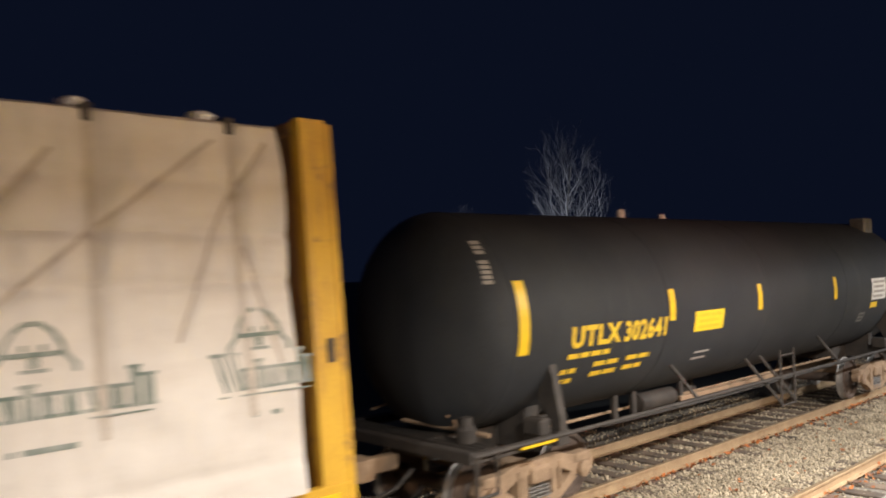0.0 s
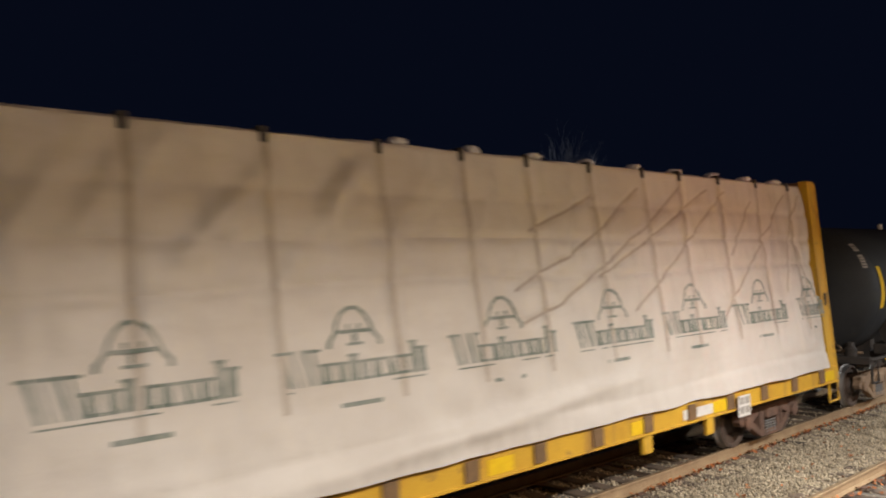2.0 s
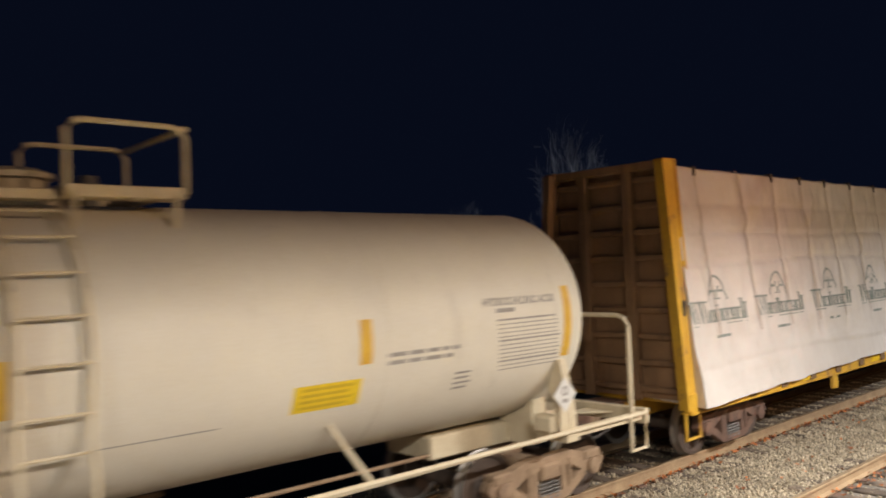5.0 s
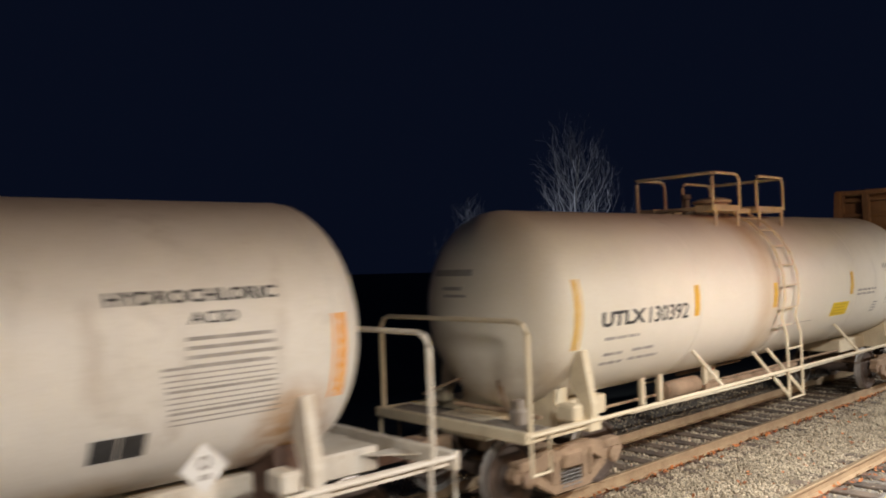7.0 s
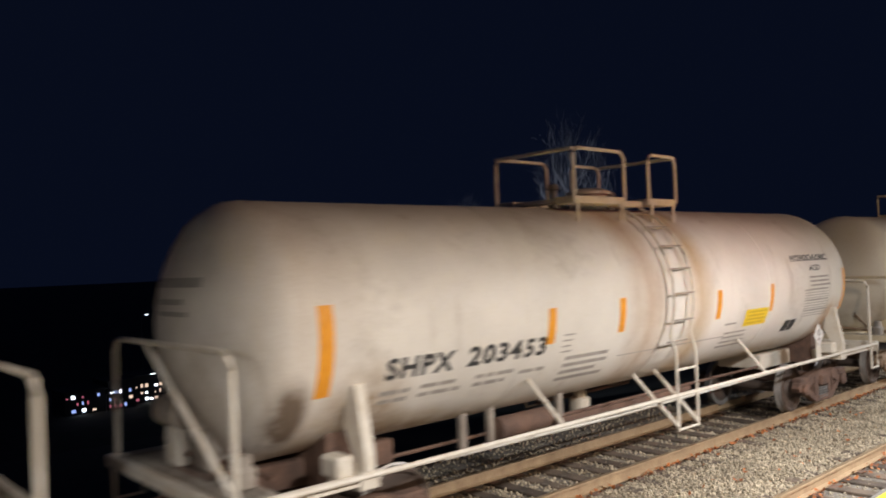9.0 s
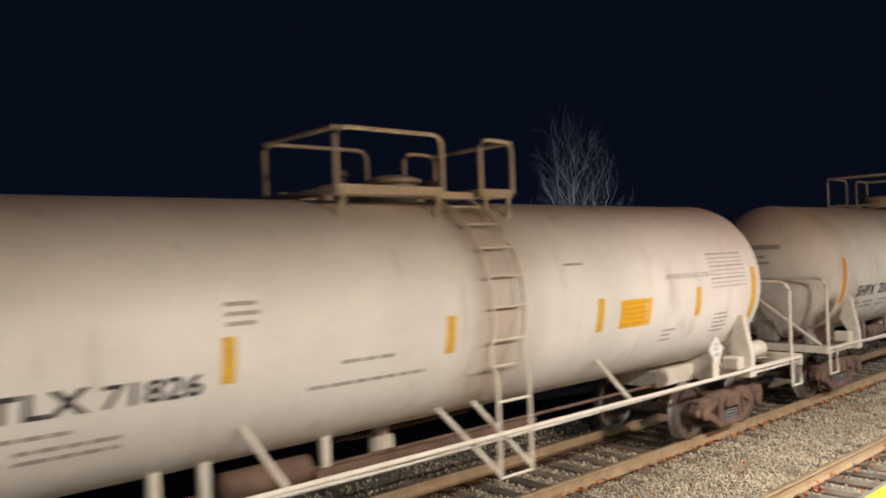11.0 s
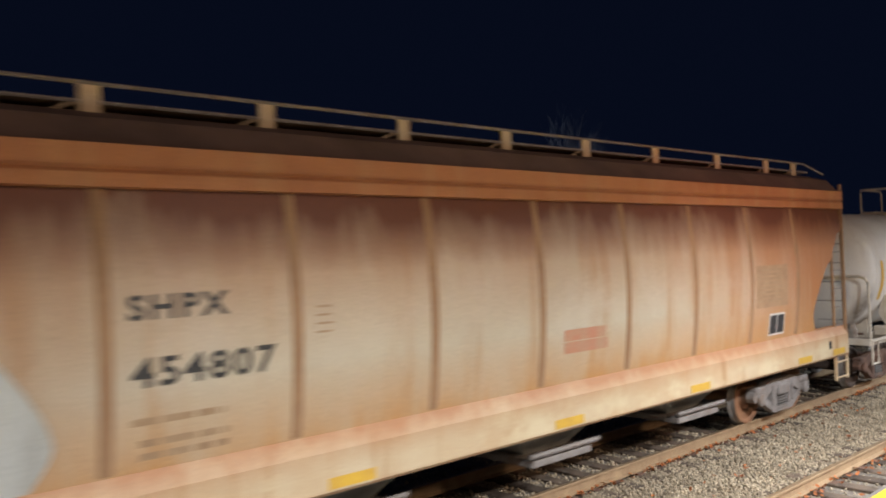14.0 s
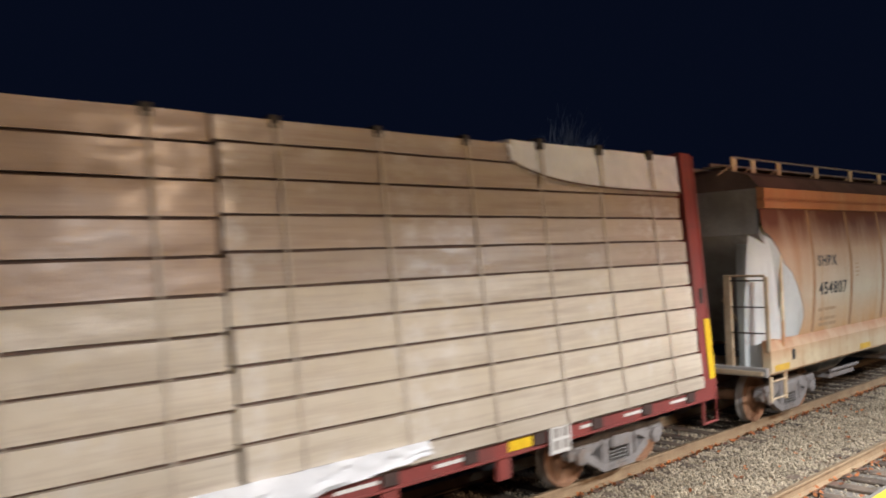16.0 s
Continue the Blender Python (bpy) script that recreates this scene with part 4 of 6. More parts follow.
    scribble(tank, on, -2.47, 2.22, 0.25, 4, 0.02, 0.055, GREY_INK, 30)
    scribble(tank, on, 1.85, 1.84, 1.0, 4, 0.03, 0.05, GREY_INK, 31)
    scribble(tank, on, 1.75, 2.0, 0.5, 1, 0.03, 0.05, GREY_INK, 32)
    decal(tank, on, 2.38, 3.22, 1.93, 2.22, YELLOW_SIGN, DECAL_INK, 4, label="yellow notice decal")
    d = decal(tank, on, 4.03, 4.52, 1.68, 1.92, WHITE_DECAL, None, label="black and white data decal")
    over = lambda px, pz: on(px, pz, 0.008)
    for dx in (0.015, 0.255):
        part("decal_field", lay(panel(0.22, 0.21), 4.03 + dx, 1.695, over), BLACK_INK, d)
    write(tank, on, "HYDROCHLORIC", 4.15, 5.72, 2.99, 3.11, BLACK_INK, bold=0.03)
    write(tank, on, "ACID", 4.84, 5.30, 2.80, 2.91, BLACK_INK, bold=0.02)
    scribble(tank, on, 4.80, 2.66, 0.95, 4, 0.035, 0.045, GREY_INK, 33)
    for k in range(11):
        part("stencil_line", lay(panel(1.04 + 0.02 * (k % 2), 0.014 + 0.012 * (k % 4 == 0)), 4.58 + 0.012 * k, 2.42 - k * 0.05, on), GREY_INK, tank)
    diamond(car, 4.89, 1.57, -1.5, WHITE_STEEL)
    part("weld_line", lay(panel(3.0, 0.012), -1.1, 1.80, on), GREY_INK, tank)
    # last white tank car
    car, tank, on = tank_car(-60.2, (7.55, 8.05), 6.7, 1.39, 2.55, GREY_TANK, WHITE_STEEL, GOLD_TAPE, RUST, "white tank car with grey stencils and yellow stripes",
        [(-6.38, 1.94, 2.80, 0.16), (-3.18, 2.15, 2.58, 0.14), (-0.48, 2.12, 2.55, 0.14), (2.27, 2.10, 2.56, 0.15), (4.77, 2.13, 2.58, 0.15), (6.54, 1.97, 2.83, 0.16)], (5.95, 6.2), ladder=0.35, top=(-1.55, 1.25), rail_up=0.76)
    write(tank, on, "UTLX", -5.42, -4.38, 2.08, 2.30, BLACK_INK, bold=0.03, skew=0.04, spacing=1.1)
    write(tank, on, "71826", -4.28, -3.42, 2.08, 2.29, BLACK_INK, bold=0.02, skew=0.04)
    for i, (sx, sz, w, n) in enumerate(((-5.35, 1.92, 1.0, 1), (-5.4, 1.80, 0.4, 2), (-4.9, 1.80, 0.9, 2), (-1.95, 2.18, 1.0, 1), (-2.3, 1.95, 1.8, 1), (-3.2, 2.85, 0.4, 3))):
        scribble(tank, on, sx, sz, w, n, 0.04, 0.05, GREY_INK, 40 + i, i < 5)
    part("weld_line", lay(panel(0.75, 0.025), -7.05, 2.36, on), GREY_INK, tank)
    decal(tank, on, 2.72, 3.48, 2.10, 2.50, GOLD_SIGN, ORANGE_INK, 5, label="orange notice decal")
    write(tank, on, "HYDROCHLORIC ACID", 3.88, 5.12, 2.73, 2.81, GREY_INK, "faded grey stencil line")
    sheet = part("decal", lay(panel(1.12, 0.60), 5.14, 2.50, on), WHITE_DECAL, tank, "pale data panel ruled with thin lines")
    over = lambda px, pz: on(px, pz, 0.008)
    for k in range(9):
        part("print_line", lay(panel(1.10, 0.012 + 0.008 * (k % 3 == 0)), 5.15, 3.07 - k * 0.066, over), GREY_INK, sheet)
    scribble(tank, on, 5.34, 2.09, 0.5, 5, 0.025, 0.045, GREY_INK, 51)
    scribble(tank, on, 3.9, 1.95, 0.33, 3, 0.025, 0.05, GREY_INK, 52)
    scribble(tank, on, 1.6, 3.03, 0.45, 1, 0.03, 0.04, GREY_INK, 53)
    diamond(car, 5.02, 1.57, -1.5, WHITE_STEEL)
    part("air_tank", lathe(bmesh.new(), [(-0.52, 0), (-0.46, 0.15), (0.46, 0.15), (0.52, 0)], "x", (6.95, -1.0, 1.31), 18), WHITE_STEEL, car, "white horizontal air tank", True)


# ---- lumber cars ----
def lean(z):
    """How far a load's side stands back at height z: the stacks narrow towards the top."""
    return 0.11 * (z - 2.6)


def post_y(z):
    """Half the width over the corner posts at height z."""
    return 1.465 - 0.069 * (z - 1.2)


def tapered(bm, x0, x1, z0, z1, inner, outer, o):
    """A bar between two heights whose sides follow inner(z) and outer(z)."""
    vs = [bm.verts.new((x, o * f(z), z)) for x in sorted((x0, x1)) for f in (inner, outer) for z in (z0, z1)]
    for q in ((0, 1, 3, 2), (4, 6, 7, 5), (0, 4, 5, 1), (2, 3, 7, 6), (0, 2, 6, 4), (1, 5, 7, 3)):
        bm.faces.new([vs[i] for i in q])
    return bm


def centerbeam(x, half, paint, patch, label, gear, z_top=4.82, tapes=()):
    car = place(thing("lumber_car", label, "flat car", "freight cars"), x)
    part("deck", box(bmesh.new(), -half + 0.3, half - 0.3, -1.40, 1.40, 0.98, 1.08, 0.01), paint, car)
    part("centre_sill", box(bmesh.new(), -half, half, -0.32, 0.32, 0.68, 0.98, 0.02), paint, car)
    part("centre_beam", box(bmesh.new(), -half + 0.3, half - 0.3, -0.10, 0.10, 1.08, z_top - 0.05, 0.02), paint, car)
    part("top_chord", box(bmesh.new(), -half + 0.3, half - 0.3, -0.25, 0.25, z_top - 0.06, z_top + 0.02, 0.02), paint, car)
    for o in (-1, 1):
        bm = box(bmesh.new(), -half + 0.05, half - 0.05, *sorted((o * 1.36, o * 1.48)), 0.90, 1.20, 0.012)
        box(bm, -half + 0.05, half - 0.05, *sorted((o * 1.30, o * 1.50)), 0.88, 0.915, 0.006)
        sill = part("side_sill", bm, paint, car)
        for k in range(int(2 * half / 1.15)):
            px = -half + 0.8 + k * 1.15
            part("winch_box", box(bmesh.new(), px - 0.11, px + 0.11, *sorted((o * 1.482, o * 1.515)), 0.93, 1.17, 0.01), patch, sill)
        for px in (-6.4, -1.2, 5.2, 6.9):
            part("sill_bracket", box(bmesh.new(), px - 0.11, px + 0.11, *sorted((o * 1.40, o * 1.47)), 0.62, 0.90, 0.01), paint, sill)
        for s in (-1, 1):
            xs = s * (half - 0.15)
            bm = tube(bmesh.new(), [(xs - 0.2, o * 1.44, 0.92), (xs - 0.2, o * 1.44, 0.52), (xs + 0.2, o * 1.44, 0.52), (xs + 0.2, o * 1.44, 0.92)], 0.03, 6)
            part("sill_step", bm, paint, car)
    plate = part("data_plate", box(bmesh.new(), 7.62, 8.01, -1.56, -1.545, 0.78, 1.12), WHITE_DECAL, car, "small white data plate")
    for dx, dz in ((0.03, 0.03), (0.2, 0.03), (0.03, 0.18), (0.2, 0.18)):
        part("plate_field", box(bmesh.new(), 7.64 + dx, 7.77 + dx, -1.565, -1.561, 0.80 + dz, 0.91 + dz), GREY_INK, plate)
    for bx in tapes:
        part("reflective_stripe", box(bmesh.new(), bx, bx + 0.42, -1.490, -1.483, 0.94, 1.12), YELLOW_TAPE, car, "yellow reflective patch")
    for s in (-1, 1):
        brown = BULKHEAD if paint is YELLOW_CAR else paint
        bm = prism(bmesh.new(), [(-1.30, 1.05), (1.30, 1.05), (1.06, z_top - 0.1), (-1.06, z_top - 0.1)], "x", *sorted((s * (half - 0.30), s * (half - 0.22))))
        bulk = part("bulkhead", bm, brown, car, "ribbed end bulkhead")
        for o in (-1, 1):
            face = paint if o < 0 or paint is not YELLOW_CAR else BULKHEAD
            bm = tapered(bmesh.new(), s * (half - 0.299), s * (half - 0.04), 0.95, z_top + 0.02, lambda z: post_y(z) - 0.20, lambda z: post_y(z) - 0.012, o)
            part("corner_post", bm, face, bulk, "channel-shaped corner post")
            for a, b, up in ((0.36, 0.30, 0.02), (0.039, -0.02, -0.02)):
                bm = tapered(bmesh.new(), s * (half - a), s * (half - b), 0.95, z_top + up, lambda z: post_y(z) - 0.16, post_y, o)
                part("post_flange", bm, face, bulk)
            part("post_slot", box(bmesh.new(), *sorted((s * (half - 0.20), s * (half - 0.12))), *sorted((o * 1.362, o * (post_y(2.5) + 0.003))), 2.38, 2.62), DARK_STEEL, bulk)
        for y in (-0.45, 0.45):
            part("bulkhead_post", box(bmesh.new(), *sorted((s * (half - 0.22), s * (half - 0.06))), y - 0.09, y + 0.09, 1.02, z_top - 0.05, 0.015), brown, bulk)
        for k in range(9):
            z = 1.2 + k * 0.42
            w = post_y(z) - 0.19
            part("bulkhead_rib", box(bmesh.new(), *sorted((s * (half - 0.22), s * (half - 0.13))), -w, w, z - 0.05, z + 0.05, 0.02), brown, bulk)
        part("bulkhead_cap", box(bmesh.new(), *sorted((s * (half - 0.36), s * (half - 0.06))), -1.02, 1.02, z_top - 0.12, z_top + 0.01, 0.015), brown, bulk)
        part("draft_sill", box(bmesh.new(), *sorted((s * (half - 0.1), s * (half + 0.38))), -0.30, 0.30, 0.68, 1.0, 0.02), gear, car)
        coupler(car, s * (half + 0.22), s, gear)
        truck(car, s * (half - 2.05), gear)
    return car


def crease(x, z, line, width):
    """How near x, z is to a fold that runs from one point to another: 1 on it, 0 away from it."""
    ax, az, bx, bz = line
    k = ((x - ax) * (bx - ax) + (z - az) * (bz - az)) / ((bx - ax) ** 2 + (bz - az) ** 2)
    if k < -0.02 or k > 1.02:
        return 0.0
    k = max(0, min(1, k))
    d = math.hypot(x - ax - k * (bx - ax), z - az - k * (bz - az))
    return math.exp(-(d / width) ** 2) * min(1, 6 * k + 0.1, 6 * (1 - k) + 0.1)


FOLDS = ((-1.5, 4.45, -2.52, 3.81),
         (-2.52, 3.81, -3.3, 3.45),
         (-3.3, 3.45, -4.46, 3.02),
         (-0.29, 4.55, -1.34, 3.89),
         (-1.34, 3.89, -2.57, 3.3),
         (-2.57, 3.3, -3.58, 2.82),
         (-3.58, 2.82, -4.35, 2.62),
         (0.45, 4.5, -1.53, 3.6),
         (-1.53, 3.6, -2.72, 3.14),
         (1.06, 4.5, -0.13, 3.74),
         (-0.13, 3.74, -1.3, 2.98),
         (-1.3, 2.98, -2.0, 2.64),
         (-2.53, 4.31, -3.36, 4.01),
         (-3.36, 4.01, -4.07, 3.76),
         (1.9, 4.36, 1.04, 3.4),
         (3.32, 4.54, 2.14, 3.65),
         (2.14, 3.65, 0.42, 2.28),
         (3.85, 4.55, 3.34, 3.85),
         (3.34, 3.85, 2.87, 2.71),
         (3.48, 3.85, 3.85, 2.44))
BROAD = ((-15.64, 4.67, -16.54, 3.76), (-7.72, 4.39, -8.74, 3.38), (-8.90, 4.61, -9.55, 3.58), (-6.41, 4.54, -7.18, 4.02), (-8.63, 4.72, -9.14, 3.86), (-3.6, 1.55, -8.8, 1.30), (-1.5, 1.75, -7.0, 1.42), (-5.6, 4.55, -6.6, 3.2), (-6.6, 4.5, -7.9, 2.9), (-7.6, 4.5, -8.2, 3.5), (-4.6, 4.5, -5.0, 3.6), (-3.1, 4.4, -3.4, 3.3), (2.6, 4.5, 2.3, 3.2), (-10.9, 4.5, -11.6, 3.2), (-13.6, 4.5, -14.2, 3.4), (-18.3, 3.2, -18.0, 1.8), (-6.75, 4.5, -7.05, 3.6), (-8.0, 4.1, -8.65, 3.4), (-9.5, 4.4, -10.1, 3.5), (-5.2, 4.4, -6.0, 3.9), (-15.6, 4.5, -16.3, 3.7), (-17.9, 4.5, -18.4, 3.8), (-12.0, 4.3, -12.5, 3.5))


def wrap_y(x, z, seed):
    """How far the wrap bulges out at x, z (metres)."""
    n = 0.042 * noise.noise(Vector((x * 0.8, z * 0.5, seed)))
    n += 0.028 * noise.noise(Vector((x * 2.0 + z * 1.4, z * 0.9 - x * 0.4, seed + 5)))
    n += 0.016 * noise.noise(Vector((x * 5.5, z * 0.9, seed + 9)))
    n += 0.020 * noise.noise(Vector((x * 0.6, z * 3.4, seed + 13))) * max(0, min(1, 2.6 - z))
    n -= 0.034 * max(0.0, 1 - abs(z - 3.67 - 0.02 * math.sin(x)) * 12) + 0.030 * max(0.0, 1 - abs(z - 3.2 - 0.03 * math.sin(x * 0.8)) * 12) + 0.020 * max(0.0, 1 - abs(z - 4.15) * 12) + 0.014 * max(0.0, 1 - abs(z - 1.52 - 0.05 * math.sin(x * 0.7)) * 14)
    n += 0.03 * max(0.0, (1.75 - z) / 0.55) ** 1.5
    for line in FOLDS:
        n -= 0.034 * crease(x, z, line, 0.040)
    for line in BROAD:
        n += 0.042 * crease(x, z, line, 0.11)
    return n


def wrapped_load(x0, x1, seed, label, logos, straps, fold_x=None, hem=None):
    """A stack of lumber under one printed white wrap, strapped down; x0, x1 along the train."""
    xm = (x0 + x1) / 2
    load = place(thing("lumber_load", label, "lumber load", "lumber loads"), xm)
    part("lumber_stack", prism(bmesh.new(), [(-1.46, 1.085), (1.46, 1.085), (1.08, 4.64), (-1.08, 4.64)], "x", x0 - xm + 0.05, x1 - xm - 0.05), LUMBER, load)
    side = -1.40

    def out(x, z):
        y = wrap_y(x + xm, z, seed)
        if fold_x is not None:
            d = (x + xm) - fold_x + (z - 2.6) * 1.1
            y += 0.05 * math.sin(d * 11) * math.exp(-(d / 1.2) ** 2) * max(0, min(1, (3.7 - z) / 1.2))
        for sx in straps:
            y -= 0.040 * math.exp(-((x + xm - sx) / 0.085) ** 2) * min(1.0, max(0.0, (z - 1.5) / 1.5))
        edge = min(x - (x0 - xm), (x1 - xm) - x)
        y += 0.04 * noise.noise(Vector((z * 1.3, edge * 2, seed + 20))) * math.exp(-(edge / 0.25))
        return y

    def surface(x, z, lift=0.006):
        return (x, side + lean(z) - out(x, z) - lift, z)

    bm = bmesh.new()
    nx = int((x1 - x0) / 0.036)
    rows = []
    for i in range(nx + 1):
        x = x0 - xm + (x1 - x0) * i / nx
        low = (hem(x + xm) if hem else 1.16) + 0.03 * noise.noise(Vector((x * 1.3, 0, seed + 3)))
        col = []
        for j in range(90):
            z = low + (4.70 - low) * j / 89
            px, py, pz = surface(x, z, 0)
            if i in (0, nx):
                px += 0.07 * noise.noise(Vector((z * 1.1, i, seed + 30)))
            col.append(bm.verts.new((px, py, pz)))
        top = 4.745 + 0.02 * noise.noise(Vector((x * 1.7, 1, seed)))
        col.append(bm.verts.new((x, side + lean(4.7) + 0.05, top - 0.01)))
        for y in (-0.9, -0.3, 0.3, 0.9):
            col.append(bm.verts.new((x, y, top + 0.02 * noise.noise(Vector((x * 2, y * 2, seed))))))
        col.append(bm.verts.new((x, 1.14, top - 0.02)))
        col.append(bm.verts.new((x, 1.38, 2.8)))
        col.append(bm.verts.new((x, 1.54, 1.2)))
        rows.append(col)
    for a, b in zip(rows, rows[1:]):
        for j in range(len(a) - 1):
            bm.faces.new((a[j], b[j], b[j + 1], a[j + 1]))
    bm.faces.new(rows[0]), bm.faces.new(rows[-1][::-1])
    wrap = part("wrap", bm, TARP, load, "crumpled white plastic lumber wrap", True)
    for sx in straps:
        x = sx - xm
        bm = bmesh.new()
        prev = None
        for j in range(41):
            z = 2.0 + 2.68 * j / 40
            wob = 0.02 * noise.noise(Vector((z * 0.8, sx, 2)))
            a, b = bm.verts.new(surface(x - 0.034 + wob, z, 0.010)), bm.verts.new(surface(x + 0.034 + wob, z, 0.010))
            if prev:
                bm.faces.new((prev[0], prev[1], b, a))
            prev = (a, b)
        top = [bm.verts.new((x + d, side + lean(4.7) + 0.06, 4.772)) for d in (-0.028, 0.028)]
        bm.faces.new((prev[0], prev[1], top[1], top[0]))
        far = [bm.verts.new((x + d, 1.1, 4.775)) for d in (-0.028, 0.028)]
        bm.faces.new((top[0], top[1], far[1], far[0]))
        strap = part("strap", bm, STRAP, load, "dark tie-down strap")
        if abs(sx + 16.44) > 0.1:
            yf = side + lean(4.64) - out(x, 4.64)
            part("corner_protector", box(bmesh.new(), x - 0.04, x + 0.04, yf - 0.03, yf + 0.10, 4.61, 4.772, 0.01), DARK_STEEL, strap)
    # dark strips laid along the folds paint in the shade of their hollows
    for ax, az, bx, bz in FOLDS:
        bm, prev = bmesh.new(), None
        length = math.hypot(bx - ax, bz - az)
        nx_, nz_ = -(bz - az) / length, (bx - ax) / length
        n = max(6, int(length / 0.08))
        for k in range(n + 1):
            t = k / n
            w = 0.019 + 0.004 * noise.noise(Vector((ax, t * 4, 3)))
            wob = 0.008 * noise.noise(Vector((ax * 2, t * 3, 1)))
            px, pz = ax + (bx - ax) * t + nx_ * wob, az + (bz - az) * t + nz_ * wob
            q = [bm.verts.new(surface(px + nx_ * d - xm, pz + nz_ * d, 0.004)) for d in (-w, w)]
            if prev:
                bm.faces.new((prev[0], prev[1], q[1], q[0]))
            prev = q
        part("crease", bm, CREASE_SHADE, wrap, "diagonal wrap crease, its shade painted as a dark strip")
    for lx, wide in logos:
        x = lx - xm
        bm = bmesh.new()
        crown = [(-0.34, 2.57), (-0.33, 2.64), (-0.25, 2.72), (-0.22, 2.82), (-0.15, 2.92), (-0.06, 2.98), (0.06, 2.98), (0.15, 2.92), (0.22, 2.82), (0.25, 2.72), (0.33, 2.64), (0.34, 2.57)]
        rim = [(bm.verts.new((p, 0, q)), bm.verts.new((p * 0.86, 0, 2.57 + (q - 2.57) * 0.90))) for p, q in crown]
        for p, q in zip(rim, rim[1:]):
            bm.faces.new((p[0], q[0], q[1], p[1]))
        part("printed_arch", lay(bm, x, 0, surface), GREEN_INK, wrap, "dark green arch mark")
        bm = bmesh.new()
        for p0, p1, q0, q1 in ((-0.20, 0.20, 2.705, 2.745), (-0.035, 0.035, 2.62, 2.70), (-0.10, 0.10, 2.585, 2.615), (-0.09, -0.05, 2.75, 2.80), (0.05, 0.09, 2.75, 2.80)):
            bm.faces.new([bm.verts.new(p) for p in ((p0, 0, q0), (p1, 0, q0), (p1, 0, q1), (p0, 0, q1))])
        part("printed_tree", lay(bm, x, 0, surface), GREEN_INK, wrap, "dark green tree mark")
        # the wordmark as plain strokes: one broad block of slanted bars, then a row of low ones
        px = -0.88 * wide
        for w, hgt, tilt in ((0.44, 0.35, 0.09), (0.15, 0.20, 0.0), (0.13, 0.20, 0.02), (0.10, 0.27, 0.0), (0.15, 0.20, 0.0), (0.14, 0.20, 0.0), (0.17, 0.20, 0.05), (0.15, 0.20, 0.0), (0.08, 0.34, 0.0), (0.11, 0.27, 0.0)):
            w *= wide
            bm = bmesh.new()
            n = 4 if w > 0.3 * wide else 2
            for k in range(n):
                a = w * k / n + 0.2 * w / n
                b = a + (0.055 if k % 2 == 0 else 0.032) * wide
                bm.faces.new([bm.verts.new(p) for p in ((a + tilt, 0, 0), (b + tilt, 0, 0), (b, 0, hgt), (a, 0, hgt))])
            for q in (0.0, hgt - 0.03) if n == 2 else (hgt - 0.035,):
                a, b = (-0.02, w + 0.02) if q else (0.0, w)
                bm.faces.new([bm.verts.new(p) for p in ((a, -0.001, q), (b, -0.001, q), (b, -0.001, q + 0.03), (a, -0.001, q + 0.03))])
            part("print_block", lay(bm, x + px, 2.235, surface), GREEN_INK, wrap)
            px += w + 0.02 * wide
        part("print_line", lay(panel(1.66 * wide, 0.016), x - 0.78 * wide, 2.185, surface), GREEN_INK, wrap)
        part("print_line", lay(panel(0.5 * wide, 0.045), x - 0.22 * wide, 1.985, surface), GREEN_INK, wrap)
    return load


def build_yellow_car():
    car = centerbeam(-7.14, 11.72, YELLOW_CAR, BROWN_PATCH, "worn yellow lumber car with end bulkheads", RUST, tapes=(-11.2, -7.9, -4.6, -1.4, 2.0, 4.78, 6.95, 11.1))
    wrapped_load(-18.62, 4.0, 11, "long lumber stack in printed white wrap on the yellow car",
                 [(3.62, 0.55)] + [(v, 1.0) for v in (1.70, -0.45, -2.56, -4.72, -6.88, -9.08, -11.27, -13.45, -15.64, -17.78)],
                 [3.50, 2.20, 0.93, -0.32, -1.29, -2.58, -3.89, -5.05, -6.28, -7.70, -9.05, -10.21, -11.57, -12.81, -14.02, -15.22, -16.44, -17.83],
                 hem=lambda x: 1.22 if x > -9.05 else 0.99 + 0.02 * (x + 18))
    dunnage = place(thing("loose_strap", "loose green-white strap end hanging from the yellow car", "strap"), -10.3)
    part("stencil_line", box(bmesh.new(), 6.1, 6.95, -1.489, -1.483, 0.95, 1.10), WHITE_DECAL, car)
    part("webbing", tube(bmesh.new(), [(-0.10, -1.53, 1.0), (-0.04, -1.54, 0.8), (0.02, -1.53, 0.6), (0.10, -1.55, 0.42)], 0.022, 5), WHITE_DECAL, dunnage)
    for k in range(9):
        b = place(thing("bundled_wrap", "crumpled scrap of plastic wrap on the load", "plastic scrap", "plastic scraps"), 3.3 - k * 1.15)
        bm = bmesh.new()
        bmesh.ops.create_icosphere(bm, subdivisions=2, radius=1)
        for v in bm.verts:
            v.co *= 1 + 0.35 * noise.noise(v.co * 1.7 + Vector((k * 3, 0, 0)))
            v.co = Vector((v.co.x * 0.13, v.co.y * 0.14, v.co.z * 0.06))
        part("scrap", bm, WHITE_WRAP, b, "", True).location = (0, -0.98, 4.785)


